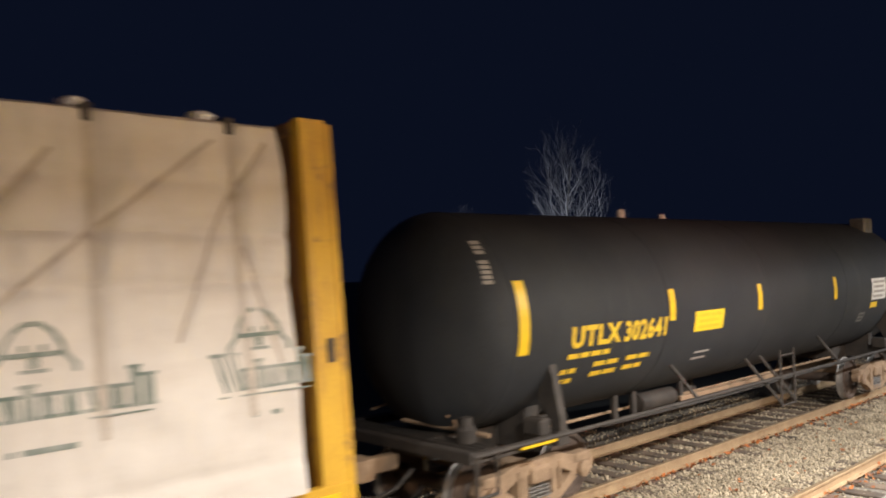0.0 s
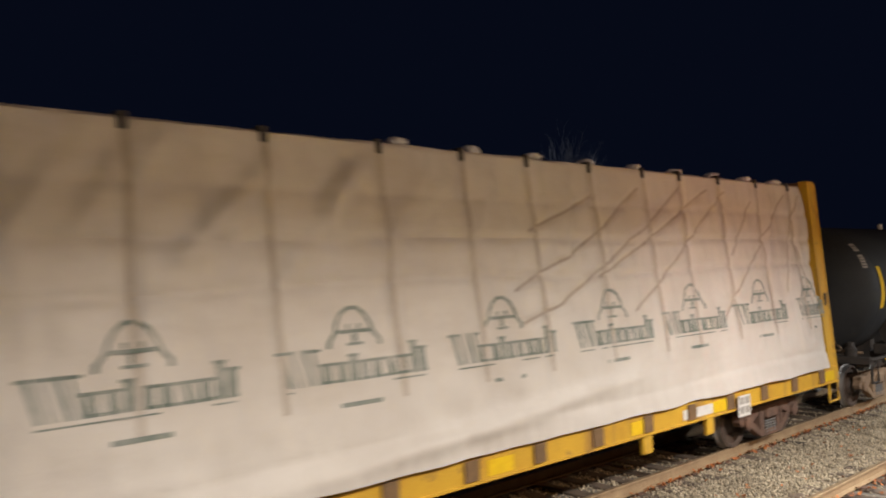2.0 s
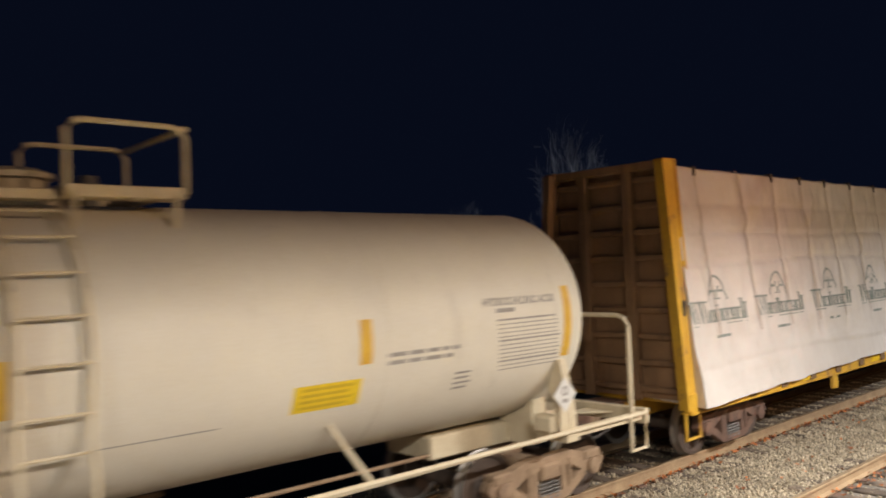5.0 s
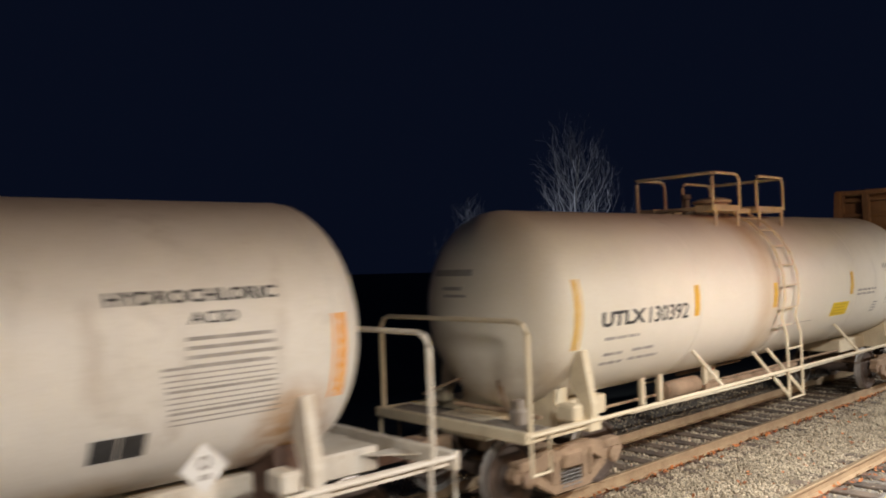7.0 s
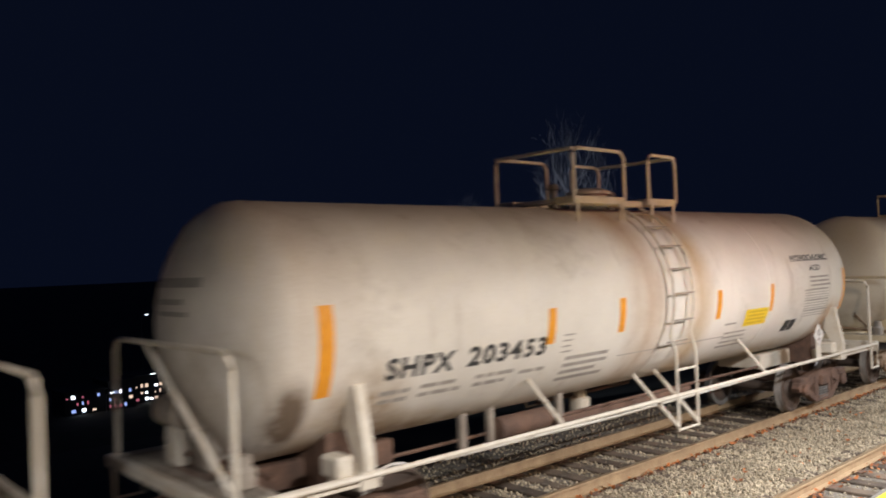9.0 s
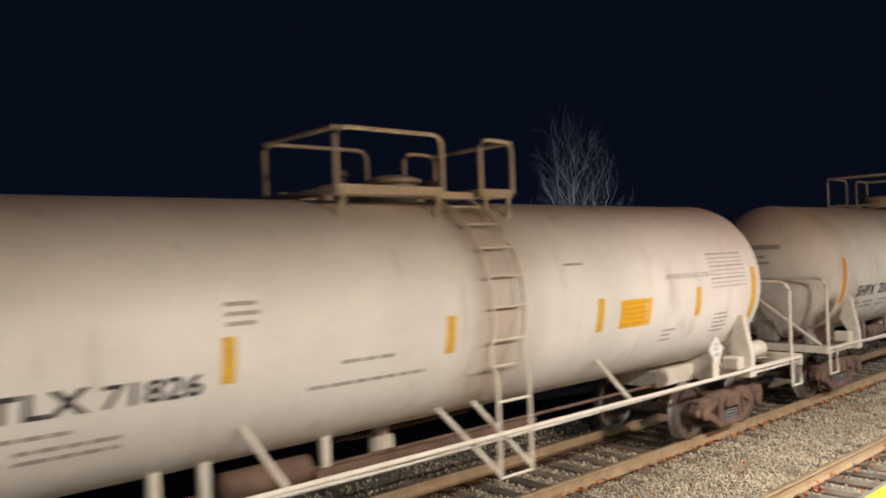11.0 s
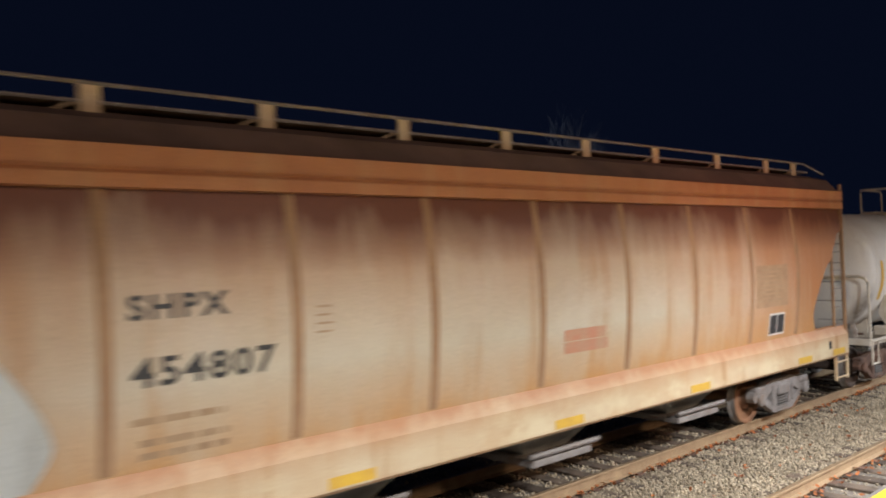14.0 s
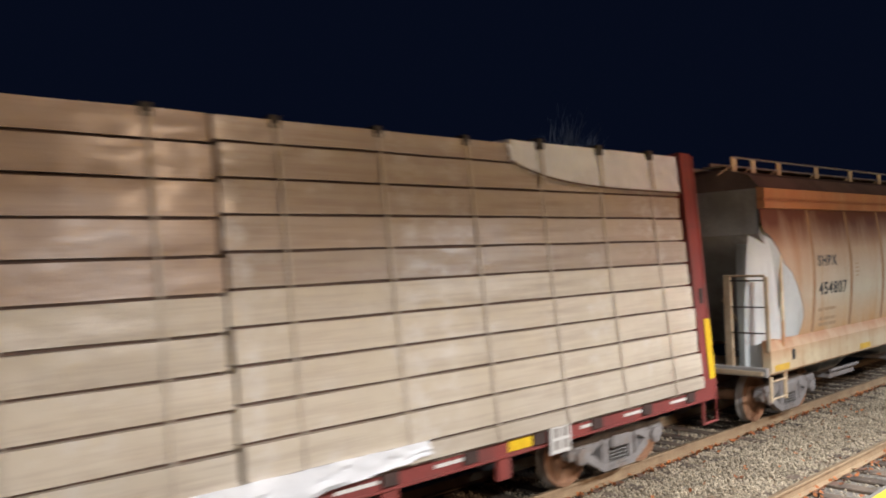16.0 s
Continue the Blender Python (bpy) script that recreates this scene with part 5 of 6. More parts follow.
def build_red_car():
    x, half = -98.55, 11.72
    car = centerbeam(x, half, RED_CAR, RECESS_SHADE, "dark red lumber car with end bulkheads", GREY_TRUCK, z_top=4.76, tapes=(-9.1, -4.6, 6.95))
    bm = tapered(bmesh.new(), half - 0.16, half + 0.0, 1.20, 2.14, lambda z: post_y(z) + 0.003, lambda z: post_y(z) + 0.008, -1)
    part("reflective_stripe", bm, YELLOW_TAPE, car, "yellow reflective stripe on the post")
    for bx, w in ((8.3, 0.4), (9.25, 0.5), (10.4, 0.6), (5.8, 0.5), (4.5, 0.6)):
        part("stencil_line", box(bmesh.new(), bx, bx + w, -1.488, -1.483, 1.06, 1.10), WHITE_DECAL, car)
        part("stencil_line", box(bmesh.new(), bx, bx + w * 0.9, -1.488, -1.483, 0.98, 1.02), WHITE_DECAL, car)

    def pack(length, height, seed, mat, dy):
        bm = bmesh.new()
        nx, nz = int(length / 0.10), 8
        grid = []
        def off(u, w):
            d = 0.012 * noise.noise(Vector((u * 0.9, w * 3, seed))) + 0.008 * noise.noise(Vector((u * 3.4, w * 6, seed + 7)))
            return d
        for i in range(nx + 1):
            u = length * i / nx
            col = [bm.verts.new((u, -1.42 + dy + 0.06 * (height * j / nz - height / 2) - off(u, height * j / nz) + (0.006 if i in (0, nx) else 0), height * j / nz + (0.009 * noise.noise(Vector((u * 0.9, j, seed + 2))) if j in (0, nz) else 0.0))) for j in range(nz + 1)]
            col += [bm.verts.new((u, -0.14, height)), bm.verts.new((u, -0.14, 0))]
            grid.append(col)
        for a, b in zip(grid, grid[1:]):
            for j in range(len(a)):
                k = (j + 1) % len(a)
                bm.faces.new((a[j], b[j], b[k], a[k]))
        bm.faces.new(grid[0]), bm.faces.new(grid[-1][::-1])
        return finish(bm, "pack", mat, True)

    lines = [1.09] + [1.295 + 0.345 * k for k in range(10)] + [4.66]
    for c, (px, length) in enumerate(((-95.01, 7.67), (-102.72, 7.66), (-110.2, 7.45))):
        for k, (lo, hi) in enumerate(zip(lines, lines[1:])):
            drop = 0.035 if c else 0.0
            lo, hi = lo - (drop if k else 0.0), hi - (drop if k < 10 else 0.0)
            dy = lean((lo + hi) / 2)
            mesh = pack(length, hi - lo - 0.032, 31 + c * 7 + k, LUMBER_PALE if k < 6 else LUMBER_BROWN if c else LUMBER, dy)
            shift = 0.02 * math.sin(k * 2.3 + c)
            ob = place(tagged(new("lumber_pack", mesh), "pack of boards in clear plastic wrap on the red car", "lumber pack", "lumber packs"), px + shift)
            ob.location.z = lo + 0.032
            MOVERS[-1] = (ob, MOVERS[-1][1], ob.location.z)
            part("spacer_row", box(bmesh.new(), 0.04, length - 0.04, -1.385 + dy, -0.2, -0.032, 0.0), SPACER, ob, "dark spacer boards")
        for b in (0.62, 1.87, 3.18, 4.42, 5.66, 6.89) if c == 0 else (0.6, 1.9, 3.2, 4.5, 5.8, 7.07):
            s = place(thing("tie_down", "pale vertical tie-down strap over the lumber", "strap", "tie-down straps"), px + b)
            part("webbing", tapered(bmesh.new(), -0.016, 0.016, 1.12, 4.67, lambda z: 1.441 - lean(z), lambda z: 1.447 - lean(z), -1), PALE_STRAP, s)
            part("corner_protector", box(bmesh.new(), -0.05, 0.05, -1.45 + lean(4.65), -1.05, 4.58, 4.71, 0.01), DARK_STEEL, s)
    far = place(tagged(new("lumber_stack", finish(prism(bmesh.new(), [(0.14, 1.10), (1.56, 1.10), (1.20, 4.64), (0.14, 4.64)], "x", -22.2, 0.0), "lumber_stack", LUMBER)), "stack of boards on the far side of the red car", "lumber"), -87.6)
    # white cover over the front top corner
    cover = thing("plastic_cover", "torn white plastic cover over the load's top corner", "plastic cover")
    place(cover, -94.71)
    bm = bmesh.new()
    cols = []
    for i in range(90):
        u = 3.55 + 3.80 * i / 89
        depth = 0.58 - 0.30 * math.exp(-(u - 3.55) / 0.75) + 0.012 * noise.noise(Vector((u * 3, 0, 4)))
        cols.append([bm.verts.new((u, 0.0, 4.70)), *[bm.verts.new((u, -1.475 + lean(4.70 - depth * j / 6) - 0.030 * noise.noise(Vector((u * 3.5 + j * 0.5, j * 0.9, 8))) - 0.015 * noise.noise(Vector((u * 9, j * 1.5, 3))), 4.70 - depth * j / 6)) for j in range(7)]])
    for a, b in zip(cols, cols[1:]):
        for j in range(7):
            bm.faces.new((a[j], b[j], b[j + 1], a[j + 1]))
    bmesh.ops.solidify(bm, geom=bm.faces[:], thickness=0.006)
    sheet = part("sheet", bm, WHITE_WRAP, cover, "", True)
    for u in (4.12, 5.36, 6.59):
        part("strap", tapered(bmesh.new(), u - 0.02, u + 0.02, 4.16, 4.72, lambda z: 1.515 - lean(z), lambda z: 1.522 - lean(z), -1), PALE_STRAP, cover, "pale tie-down strap")
        part("corner_protector", box(bmesh.new(), u - 0.06, u + 0.06, -1.53 + lean(4.65), -1.10, 4.60, 4.745, 0.01), DARK_STEEL, cover, "black corner protector")
    prev, bm = None, bmesh.new()
    for i in range(60):
        u = 3.55 + 3.80 * i / 59
        z = 4.70 - 0.58 + 0.30 * math.exp(-(u - 3.55) / 0.75)
        q = (bm.verts.new((u, -1.50 + lean(z), z - 0.008)), bm.verts.new((u, -1.505 + lean(z), z + 0.018)))
        if prev:
            bm.faces.new((prev[0], q[0], q[1], prev[1]))
        prev = q
    part("hem", bm, SPACER, sheet, "dark torn lower edge")
    # loose plastic hanging over the sill
    skirt = place(thing("plastic_skirt", "ragged clear plastic hanging below the lumber", "plastic sheet"), -94.71)
    bm, cols = bmesh.new(), []
    for i in range(110):
        u = -6.5 + 8.3 * i / 109
        low = 1.20 - 0.17 * max(0.0, min(1.0, (1.9 - u) / 2.0)) + 0.05 * noise.noise(Vector((u * 2.2, 0, 41))) + 0.02 * noise.noise(Vector((u * 7, 0, 42)))
        cols.append([bm.verts.new((u, -1.47 + lean(z) - 0.05 * noise.noise(Vector((u * 3.5, j * 1.1, 44))), z)) for j, z in enumerate(1.34 + (low - 1.34) * q / 5 for q in range(6))])
    for a, b in zip(cols, cols[1:]):
        for j in range(5):
            bm.faces.new((a[j], b[j], b[j + 1], a[j + 1]))
    bmesh.ops.solidify(bm, geom=bm.faces[:], thickness=0.004)
    part("sheet", bm, WHITE_WRAP, skirt, "", True)


# ---- covered hopper ----
def build_hopper():
    car = place(thing("hopper_car", "rust-stained tan covered hopper car with grey ends", "hopper car", "freight cars"), -77.17)
    H = 8.03

    def side_y(z):
        return -1.50 - 0.11 * math.sin(math.pi * max(0, min(1, (z - 1.5) / 2.45)))

    def surface(px, pz, lift=0.005):
        return (px, side_y(pz) - lift, pz)

    def edge(z):
        """How far along the side sheet reaches at height z."""
        if z > 3.5:
            return H
        if z > 2.9:
            return H - 0.68 * ((3.5 - z) / 0.6) ** 0.55
        if z > 2.2:
            return H - 0.68 - 0.66 * ((2.9 - z) / 0.7) ** 0.62
        return H - 1.34 - 0.10 * math.sin((2.2 - z) / 0.6 * math.pi) + 0.1 * max(0, (1.9 - z) / 0.4)

    for o in (-1, 1):
        bm = bmesh.new()
        rows = []
        for j in range(41):
            z = 1.55 + 2.36 * j / 40
            e = edge(z)
            rows.append([bm.verts.new((-e + 2 * e * i / 48, -o * side_y(z), z)) for i in range(49)])
        for a, b in zip(rows, rows[1:]):
            for i in range(48):
                bm.faces.new((a[i], a[i + 1], b[i + 1], b[i]))
        bmesh.ops.recalc_face_normals(bm, faces=bm.faces)
        bmesh.ops.solidify(bm, geom=bm.faces[:], thickness=0.02)
        side = part("side_sheet", bm, HOPPER, car, "curved rust-streaked side sheet", True)
        part("top_band", prism(bmesh.new(), [(o * 1.50, 3.90), (o * 1.60, 3.91), (o * 1.60, 4.02), (o * 1.575, 4.05), (o * 1.60, 4.08), (o * 1.60, 4.25), (o * 1.46, 4.28), (o * 1.46, 3.90)], "x", -H, H), HOPPER_RUST, car, "deep rust-orange top band")
        part("side_sill", prism(bmesh.new(), [(o * 1.45, 1.62), (o * 1.52, 1.60), (o * 1.60, 1.44), (o * 1.60, 1.06), (o * 1.56, 1.02), (o * 1.45, 1.02)], "x", -H, H), HOPPER_SILL, car, "rusty cream side sill")
        if o < 0:
            for sx in (-6.21, -4.48, -2.79, -1.05, 0.73, 2.46, 4.2, 5.9):
                bm = bmesh.new()
                prev = None
                for j in range(25):
                    z = 1.62 + 2.28 * j / 24
                    q = [bm.verts.new(surface(sx + d, z, l)) for d, l in ((-0.06, 0.0), (-0.03, 0.016), (0.03, 0.016), (0.06, 0.0))]
                    if prev:
                        for k in range(3):
                            bm.faces.new((prev[k], prev[k + 1], q[k + 1], q[k]))
                    prev = q
                part("panel_seam", bm, SEAM_RUST, side, "rusty vertical seam", True)
            write(side, surface, "SHPX", -6.03, -5.16, 2.83, 3.04, BLACK_INK, bold=0.03, spacing=1.2)
            write(side, surface, "454807", -6.02, -4.72, 2.28, 2.53, BLACK_INK, bold=0.025, spacing=1.15)
            scribble(side, surface, -6.02, 1.98, 0.95, 1, 0.06, 0.05, FADED_INK, 61, True)
            scribble(side, surface, -5.95, 1.80, 0.8, 2, 0.06, 0.05, FADED_INK, 62, True)
            scribble(side, surface, -4.28, 2.82, 0.2, 4, 0.02, 0.06, FADED_INK, 63)
            scribble(side, surface, -0.65, 2.13, 1.0, 2, 0.145, 0.012, RED_INK, 64)
            part("faded_panel", lay(panel(1.16, 0.72), 4.34, 2.18, lambda px, pz: surface(px, pz, 0.003)), FADED_PATCH, side, "faded brown stencil block")
            scribble(side, surface, 4.39, 2.80, 1.0, 8, 0.045, 0.03, FADED_INK, 65)
            d = decal(side, surface, 4.84, 5.40, 1.68, 2.06, WHITE_DECAL, None, label="black and white data decal")
            over = lambda px, pz: surface(px, pz, 0.009)
            part("decal_field", lay(panel(0.23, 0.32), 4.87, 1.71, over), BLACK_INK, d)
            part("decal_field", lay(panel(0.24, 0.32), 5.13, 1.71, over), BLACK_INK, d)
            part("stencil_spot", box(bmesh.new(), -7.24, -7.12, -1.607, -1.602, 1.22, 1.40), BLACK_INK, car)
            part("stencil_spot", box(bmesh.new(), 7.12, 7.22, -1.607, -1.602, 1.22, 1.36), BLACK_INK, car)
            for bx in (-7.9, -4.2, -0.9, 2.2, 5.8, 7.3):
                part("reflective_stripe", box(bmesh.new(), bx, bx + 0.55, -1.606, -1.602, 1.08, 1.19), WORN_YELLOW, car, "yellow reflective patch")
    # roof with hatches and running boards
    bm = prism(bmesh.new(), [(-1.52, 4.26), (-1.32, 4.50), (-0.9, 4.63), (0, 4.68), (0.9, 4.63), (1.32, 4.50), (1.52, 4.26)], "x", -H + 0.02, H - 0.02)
    part("roof", bm, ROOF_GRIME, car, "grimy brown roof")
    for o in (-1, 1):
        part("trough_coaming", box(bmesh.new(), -H + 0.5, H - 0.7, *sorted((o * 0.30, o * 0.36)), 4.5, 4.84, 0.01), TROUGH, car)
    for hx in range(-6, 7, 2):
        part("hatch_cover", box(bmesh.new(), hx - 0.9, hx + 0.9, -0.29, 0.29, 4.70, 4.80, 0.03), TROUGH, car)
    for o in (-1, 1):
        bm = bmesh.new()
        box(bm, -H - 0.05, H + 0.05, *sorted((o * 0.50, o * 0.92)), 4.690, 4.715)
        part("running_board", bm, TAN_STEEL, car, "steel running board")
        part("board_rail", tube(bmesh.new(), [(-H + 0.15, o * 0.96, 4.86), (H - 0.25, o * 0.96, 4.86), (H + 0.0, o * 1.25, 4.62)], 0.02, 6), GREY_TRUCK, car)
        part("board_rail", tube(bmesh.new(), [(-H + 0.0, o * 0.95, 4.70), (H - 0.1, o * 0.95, 4.70)], 0.018, 6), GREY_TRUCK, car)
        for bx in (-7.8, -7.09, -6.06, -4.36, -2.6, -0.9, 0.75, 2.5, 4.4, 6.2, 7.35):
            part("board_bracket", box(bmesh.new(), bx - 0.09, bx + 0.09, *sorted((o * 0.93, o * 0.97)), 4.50, 4.875, 0.008), HOPPER_SILL, car)
            part("board_strut", tube(bmesh.new(), [(bx - 0.1, o * 0.95, 4.70), (bx - 0.5, o * 0.9, 4.52)], 0.014, 5), TAN_STEEL, car)
    # ends
    for s in (-1, 1):
        bm = prism(bmesh.new(), [(s * (H - 0.02), 4.26), (s * (H - 0.02), 3.46), (s * (H - 2.6), 1.25), (s * (H - 2.66), 1.30), (s * (H - 0.08), 3.52), (s * (H - 0.08), 4.26)], "y", -1.46, 1.46)
        part("end_slope", bm, END_GRIME, car, "grey end wall and slope sheet")
        for o in (-1,) if s < 0 else ():
            # rounded grey sheet that closes the side towards the end
            bm = bmesh.new()
            cols = []
            for j in range(15):
                z = 1.14 + 2.45 * j / 14
                xo, y0 = edge(max(1.6, z)) - 0.05, -side_y(max(1.55, z)) - 0.014
                xe = H - 0.14 - 0.10 * max(0, (z - 2.6) / 0.9) ** 2
                cols.append([bm.verts.new((s * (xo + max(0.02, xe - xo) * k / 14), o * (0.95 + (y0 - 0.95) * (1 - (k / 14) ** 2.6) ** (1 / 2.6)), z)) for k in range(15)])
            for a, b in zip(cols, cols[1:]):
                for k in range(14):
                    bm.faces.new((a[k], a[k + 1], b[k + 1], b[k]))
            bmesh.ops.solidify(bm, geom=bm.faces[:], thickness=0.02)
            part("gusset", bm, HOPPER_GREY, car, "rounded grey corner sheet", True)
        if s < 0:
            # sheet that wraps the corner from the end to the ladder post, painted paler as lit
            bm, cols = bmesh.new(), []
            for j in range(13):
                z = 1.115 + 2.5 * j / 12
                f = (j / 12) ** 2
                w, d = 0.52 * (1 - 0.65 * f), 0.42 * (1 - 0.45 * f)
                cols.append([bm.verts.new((-H + 0.03 + w * math.sin(a), -1.535 + 0.02 * f + d * (1 - math.cos(math.pi / 2 - a) ** 0.8), z)) for a in (math.pi / 2 * k / 8 for k in range(9))])
            for a, b in zip(cols, cols[1:]):
                for k in range(8):
                    bm.faces.new((a[k], a[k + 1], b[k + 1], b[k]))
            bmesh.ops.solidify(bm, geom=bm.faces[:], thickness=0.012)
            part("corner_sheet", bm, LIT_CORNER_GREY, car, "curved grey corner sheet painted brighter as if lit", True)
        part("end_floor", box(bmesh.new(), *sorted((s * (H - 1.5), s * (H + 0.12))), -1.50, 1.50, 1.02, 1.10, 0.01), TAN_STEEL, car)
        part("end_sill", box(bmesh.new(), *sorted((s * (H + 0.0), s * (H + 0.10))), -1.56, 1.56, 1.0, 1.16 if s < 0 else 1.42, 0.012), END_GRIME if s < 0 else HOPPER_SILL, car)
        part("centre_sill_end", box(bmesh.new(), *sorted((s * (H - 3.2), s * (H + 0.35))), -0.3, 0.3, 0.70, 1.04, 0.02), RUST, car)
        for o in (-1, 1):
            part("corner_post", box(bmesh.new(), *sorted((s * (H - 0.04), s * (H + 0.01))), *sorted((o * 1.52, o * 1.59)), 1.42, 4.40 if s > 0 else 2.72, 0.01), TAN_STEEL if s < 0 else SEAM_RUST, car)
            part("ladder_rail", box(bmesh.new(), *sorted((s * (H - 0.06), s * H)), *sorted((o * 1.54, o * 1.59)), 0.56, 1.00, 0.01), HOPPER_SILL, car)
            part("ladder_rail", box(bmesh.new(), *sorted((s * (H - 0.59), s * (H - 0.53))), *sorted((o * 1.54, o * 1.59)), 0.56, 3.08 if s < 0 else 1.02, 0.01), HOPPER_SILL, car)
            for z in (0.62, 0.92):
                part("rung", tube(bmesh.new(), [(s * (H - 0.56), o * 1.58, z), (s * (H - 0.02), o * 1.58, z)], 0.018, 6), HOPPER_SILL, car)
            if s > 0:
                part("end_ladder_rail", box(bmesh.new(), H - 0.44, H - 0.39, *sorted((o * 1.48, o * 1.53)), 1.45, 3.30, 0.008), SEAM_RUST, car)
                for z in (1.62, 1.98, 2.34, 2.70, 3.06):
                    part("side_rung", tube(bmesh.new(), [(H - 0.40, o * 1.525, z), (H - 0.03, o * 1.525, z)], 0.013, 6), GREY_TRUCK, car, "thin grey rung")
                part("end_strut", tube(bmesh.new(), [(H - 1.25, o * 1.2, 1.2), (H - 0.62, o * 1.25, 2.45)], 0.035, 6), TAN_STEEL, car)
                for z in (1.70, 2.08, 2.46, 2.84, 3.22):
                    part("end_rung", tube(bmesh.new(), [(H + 0.03, o * 1.54, z), (H + 0.03, o * 1.02, z)], 0.012, 6), GREY_TRUCK, car, "thin grey rung")
            if s < 0:
                part("end_ladder_post", box(bmesh.new(), -H - 0.06, -H + 0.01, *sorted((o * 0.80, o * 0.94)), 1.10, 2.76, 0.01), TAN_STEEL, car)
                part("end_ladder_bar", tube(bmesh.new(), [(-H - 0.03, o * 0.80, 2.74), (-H - 0.03, o * 1.56, 2.74)], 0.024, 6), TAN_STEEL, car)
                for z in (1.75, 2.20, 2.66):
                    part("end_rung", tube(bmesh.new(), [(-H - 0.05, o * 0.94, z), (-H - 0.05, o * 1.54, z)], 0.014, 6), DARK_STEEL, car, "thin black rung")
            part("inner_post", box(bmesh.new(), *sorted((s * (H - 1.12), s * (H - 1.0))), *sorted((o * 1.0, o * 1.12)), 1.08, 2.6, 0.01), TAN_STEEL, car)
            part("roof_post", box(bmesh.new(), *sorted((s * (H - 0.02), s * (H + 0.05))), *((0.72, 0.80) if o < 0 else (1.48, 1.56)), 1.1, 4.5, 0.01), GREY_TRUCK, car)
            part("stay", tube(bmesh.new(), [(s * (H - 0.9), o * 1.1, 1.12), (s * (H - 0.25), o * 0.6, 2.3)], 0.03, 6), TAN_STEEL, car)
        part("brake_box", box(bmesh.new(), *sorted((s * (H - 0.9), s * (H - 0.5))), 0.2, 0.7, 1.1, 1.45, 0.03), END_GRIME, car)
        coupler(car, s * (H + 0.2), s, GREY_TRUCK)
        truck(car, s * 6.25, GREY_TRUCK)
    # bays below
    for bx in (-3.5, 0, 3.5):
        bm = bmesh.new()
        lo = [bm.verts.new(p) for p in ((bx - 0.45, -0.62, 0.52), (bx + 0.45, -0.62, 0.52), (bx + 0.45, 0.62, 0.52), (bx - 0.45, 0.62, 0.52))]
        hi = [bm.verts.new(p) for p in ((bx - 1.7, -1.42, 1.62), (bx + 1.7, -1.42, 1.62), (bx + 1.7, 1.42, 1.62), (bx - 1.7, 1.42, 1.62))]
        bm.faces.new(lo)
        for k in range(4):
            bm.faces.new((lo[k], lo[(k + 1) % 4], hi[(k + 1) % 4], hi[k]))
        bay = part("hopper_bay", bm, HOPPER_GREY, car)
        part("outlet_gate", box(bmesh.new(), bx - 0.62, bx + 0.62, -0.95, 0.95, 0.42, 0.52, 0.015), GREY_TRUCK, bay, "flat outlet gate frame")
        part("gate_bar", tube(bmesh.new(), [(bx - 0.72, -1.0, 0.60), (bx + 0.72, -1.0, 0.60)], 0.035, 6), GREY_TRUCK, bay)
    part("centre_sill", box(bmesh.new(), -6, 6, -0.2, 0.2, 0.8, 1.1, 0.02), HOPPER_GREY, car)


# ---- tree and the town beyond ----
def build_tree(x, y, z, height, seed, limbs, levels=5, name_label="bare winter tree with pale branches"):
    """A straight trunk with limbs all the way up, each splitting into ever finer twigs."""
    rnd = random.Random(seed)
    tree = thing("bare_tree", name_label, "tree", "bare trees")
    tree.location = (x, y, z)
    trunk, crown = bmesh.new(), bmesh.new()

    def grow(p, d, length, r, level):
        pts, q, dd = [p], p, d.copy()
        for k in range(3):
            dd = (dd + Vector((rnd.gauss(0, 0.13), rnd.gauss(0, 0.13), rnd.gauss(0.07, 0.10)))).normalized()
            q = q + dd * length / 3
            pts.append(q)
        tube(crown, pts, [r, r * 0.84, r * 0.68, r * 0.5], 5 if level < 2 else 3)
        if level >= levels:
            return
        for k in range(3 if level < 2 else rnd.choice((2, 3, 3))):
            side = Vector((rnd.gauss(0, 1), rnd.gauss(0, 1), rnd.gauss(0.25, 0.6))).normalized()
            nd = (dd * 0.85 + side * 0.55).normalized()
            grow(pts[(3, 2, 1)[k]], nd, length * rnd.uniform(0.56, 0.82), r * (0.62 if k == 0 else 0.45), level + 1)

    top = [Vector((0.25 * math.sin(k * 0.9), 0.2 * math.sin(k * 1.3), height * 0.92 * k / 8)) for k in range(9)]
    tube(trunk, top, [height * 0.013 * (1 - 0.095 * k) for k in range(9)], 8)
    for k in range(limbs):
        f = 0.30 + 0.64 * (k + rnd.random() * 0.5) / limbs
        p = top[int(f * 8)].lerp(top[min(8, int(f * 8) + 1)], f * 8 - int(f * 8))
        a = k * 2.4 + rnd.uniform(-0.5, 0.5)
        d = Vector((math.cos(a), math.sin(a), rnd.uniform(0.35, 1.0) + f * 0.7)).normalized()
        grow(p, d, height * (0.225 - 0.10 * f) * rnd.uniform(0.8, 1.15), height * 0.0050 * (1.25 - 0.8 * f), 1)
    # the trunk's lack of light is painted into its bark colour
    part("trunk", trunk, UNLIT_BARK, tree, "", True)
    part("crown", crown, BARK, tree, "fine bare twigs")


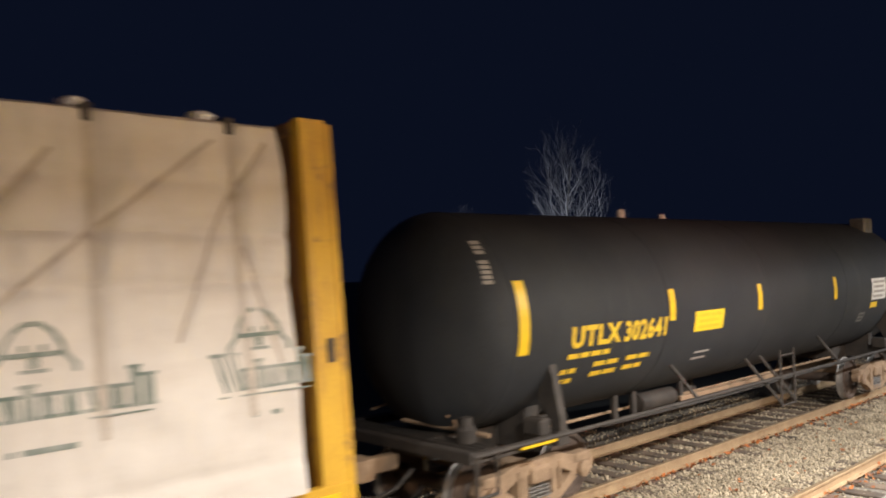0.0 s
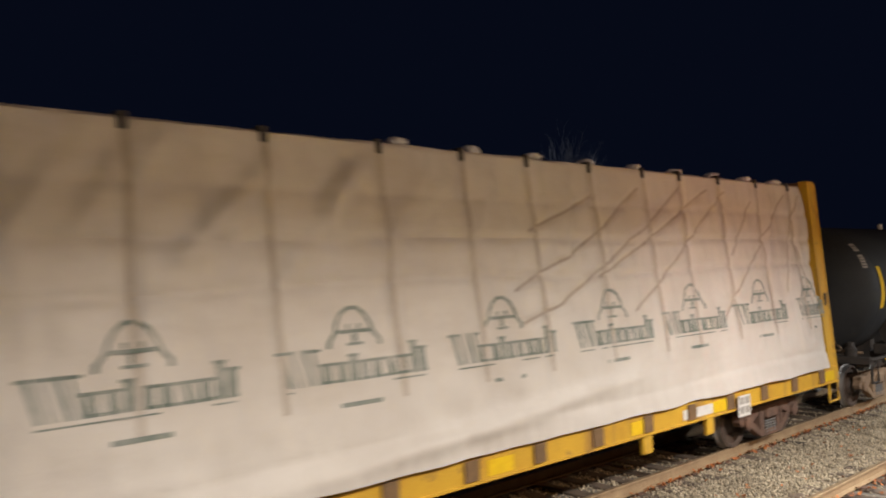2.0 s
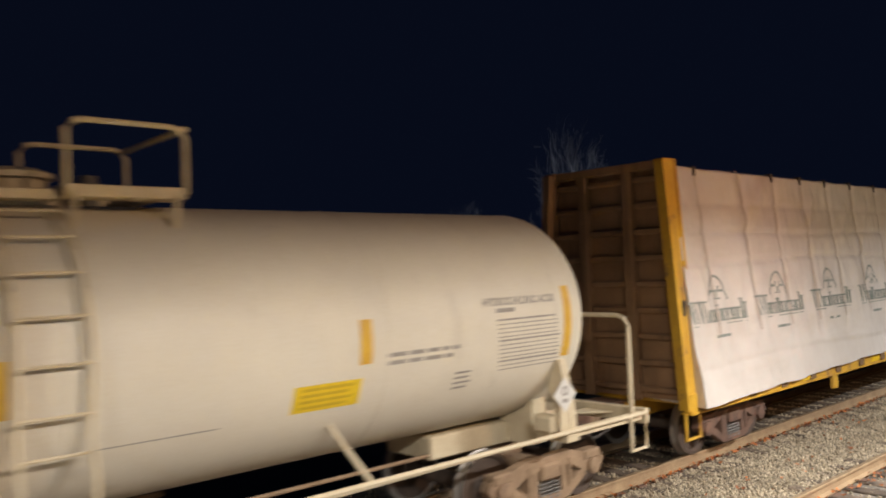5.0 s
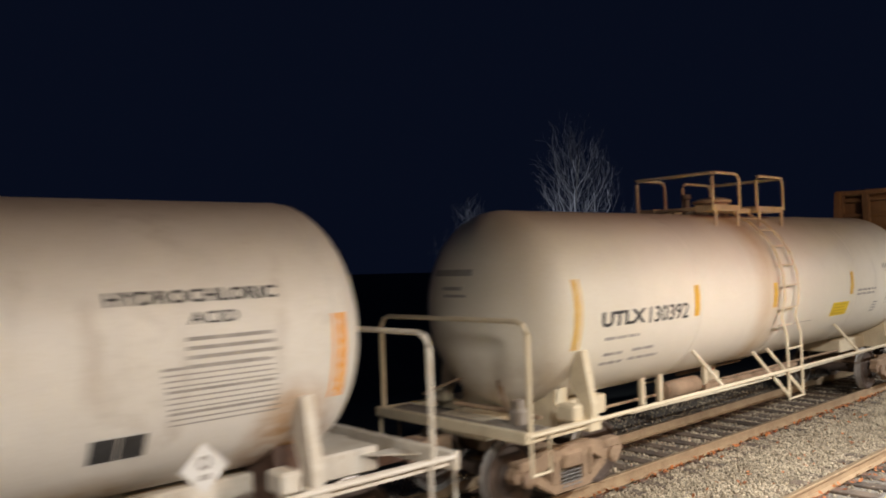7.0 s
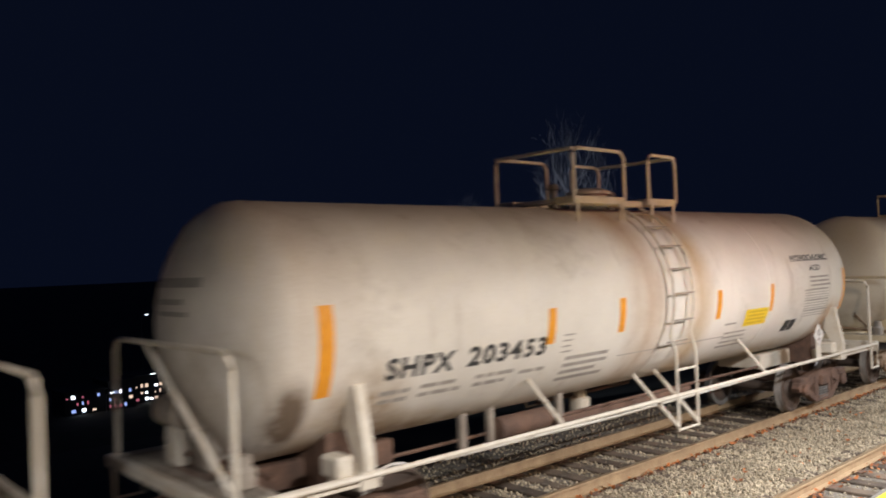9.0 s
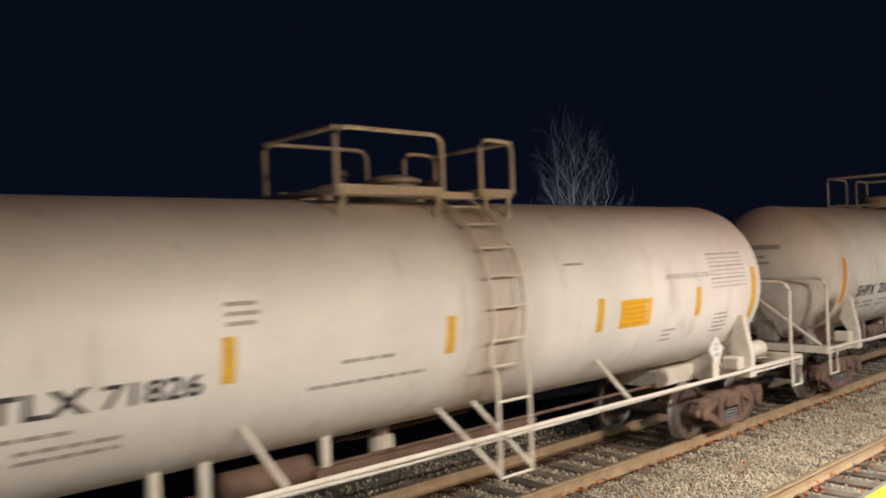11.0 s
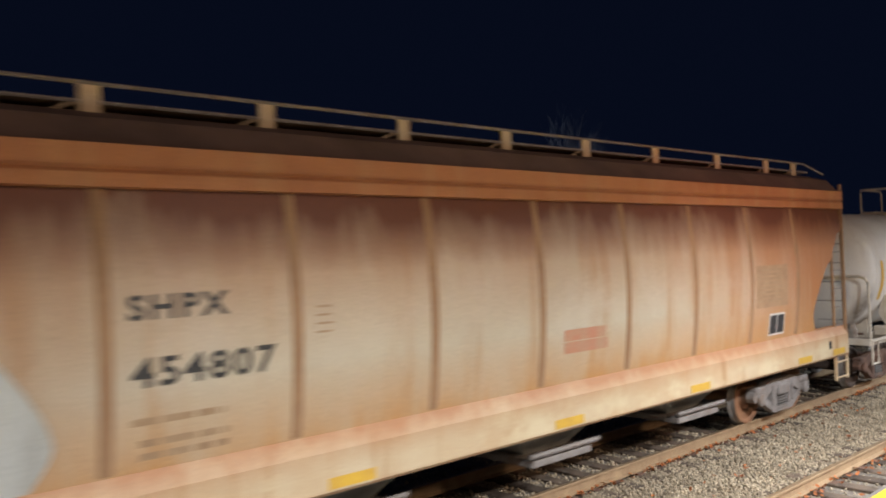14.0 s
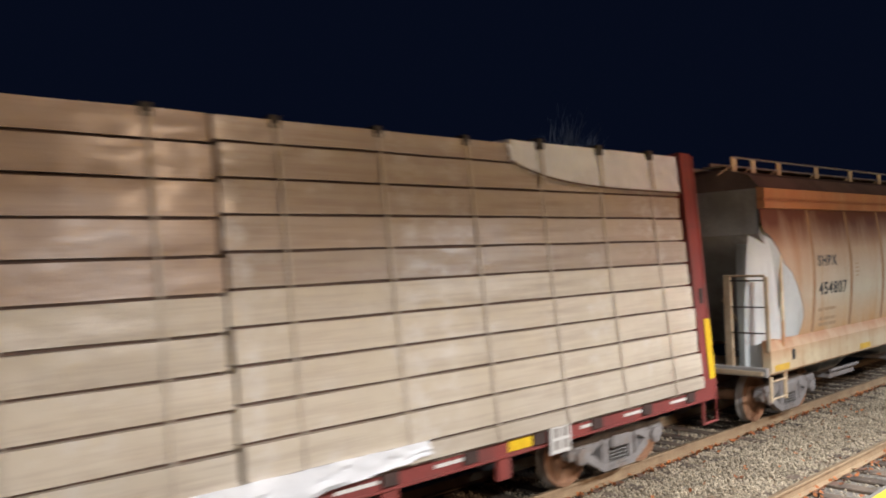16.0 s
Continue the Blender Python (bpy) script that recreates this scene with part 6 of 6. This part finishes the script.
def build_far():
    build_tree(50.2, 40, -4.9, 17.6, 4, 18, 6)
    build_tree(45.0, 46, -8.0, 15.4, 15, 10, 5)
    white, cool, green, warm = glow("white_lamp", (0.9, 0.95, 1.0), 3.0), glow("cool_window", (0.40, 0.52, 1.0), 0.75), glow("green_signal", (0.05, 1.0, 0.55), 2.0), glow("warm_lamp", (1.0, 0.7, 0.5), 0.8)
    rosy = glow("red_window", (1.0, 0.25, 0.35), 0.35)
    rnd = random.Random(6)
    for k, (bx, by, w, d, h) in enumerate(((46, 150, 7, 8, 4), (52.5, 150, 5, 8, 5), (60, 153, 8, 9, 5), (69, 150, 8, 8, 4), (79, 156, 10, 9, 4))):
        b = thing("town_building", "dark low building with a few lit windows", "building", "town buildings")
        b.location = (bx, by, -21.8)
        wall = part("wall", box(bmesh.new(), -w / 2, w / 2, 0, d, 0, h), CONCRETE_FAR, b)
        part("roof", box(bmesh.new(), -w / 2 - 0.3, w / 2 + 0.3, -0.3, d + 0.3, h, h + 0.3), CONCRETE_FAR, b)
        for i in range(int(w / 0.9)):
            for j in range(max(1, int(h / 1.3))):
                if rnd.random() < 0.62:
                    wx, wz = -w / 2 + 0.2 + i * 0.9, 0.4 + j * 1.25
                    part("window", box(bmesh.new(), wx, wx + rnd.uniform(0.25, 0.75), -0.06, -0.02, wz, wz + rnd.uniform(0.25, 0.7)), rnd.choice((cool, cool, cool, white, warm, rosy)), wall, "lit window")
    for lx, ly, h, two in ((59.1, 149, 5.6, True), (66, 175, 15.5, False), (49, 148, 3.2, False), (71.5, 148, 2.6, False)):
        lamp = thing("street_lamp", "tall street lamp in the town", "street lamp", "street lamps")
        lamp.location = (lx, ly, -21.8)
        part("pole", tube(bmesh.new(), [(0, 0, 0), (0, 0, h)], 0.09, 6), GREY_STEEL, lamp)
        for s in ((-1, 1) if two else (1,)):
            part("arm", tube(bmesh.new(), [(0, 0, h), (s * 0.9, 0, h + 0.25)], 0.05, 6), GREY_STEEL, lamp)
            part("lamp_head", box(bmesh.new(), s * 1.1 - 0.35, s * 1.1 + 0.35, -0.2, 0.2, h + 0.15, h + 0.3, 0.03), white, lamp, "bright lamp head")
    sig = thing("traffic_light", "traffic light showing green", "traffic light")
    sig.location = (61.2, 147, -22.3)
    part("pole", tube(bmesh.new(), [(0, 0.2, 0), (0, 0.2, 3.2)], 0.08, 6), GREY_STEEL, sig)
    part("housing", box(bmesh.new(), -0.35, 0.35, 0, 0.3, 1.6, 3.4, 0.04), DARK_STEEL, sig)
    part("green_lens", box(bmesh.new(), -0.25, 0.25, -0.04, 0.0, 1.7, 2.9, 0.02), green, sig, "glowing green lens")


build_ground()
build_tracks()
build_tank_cars()
build_yellow_car()
build_hopper()
build_red_car()
build_far()


def motions():
    """The whole train rolls along the far track; its wheels turn."""
    steps = [k * 0.5 for k in range(33)]
    for car, x, *z in MOVERS:
        walk(car, [(t, pose(x + gone(t), TRACK_Y, z[0] if z else 0)) for t in steps])
    fine = [k * 0.1 for k in range(161)]
    turns = [math.degrees(gone(t) / 0.457) for t in fine]
    for wheel, x in SPINNERS:
        walk(wheel, [(t, pose(x, 0, 0.457, 0, a, 0)) for t, a in zip(fine, turns)])


motions()
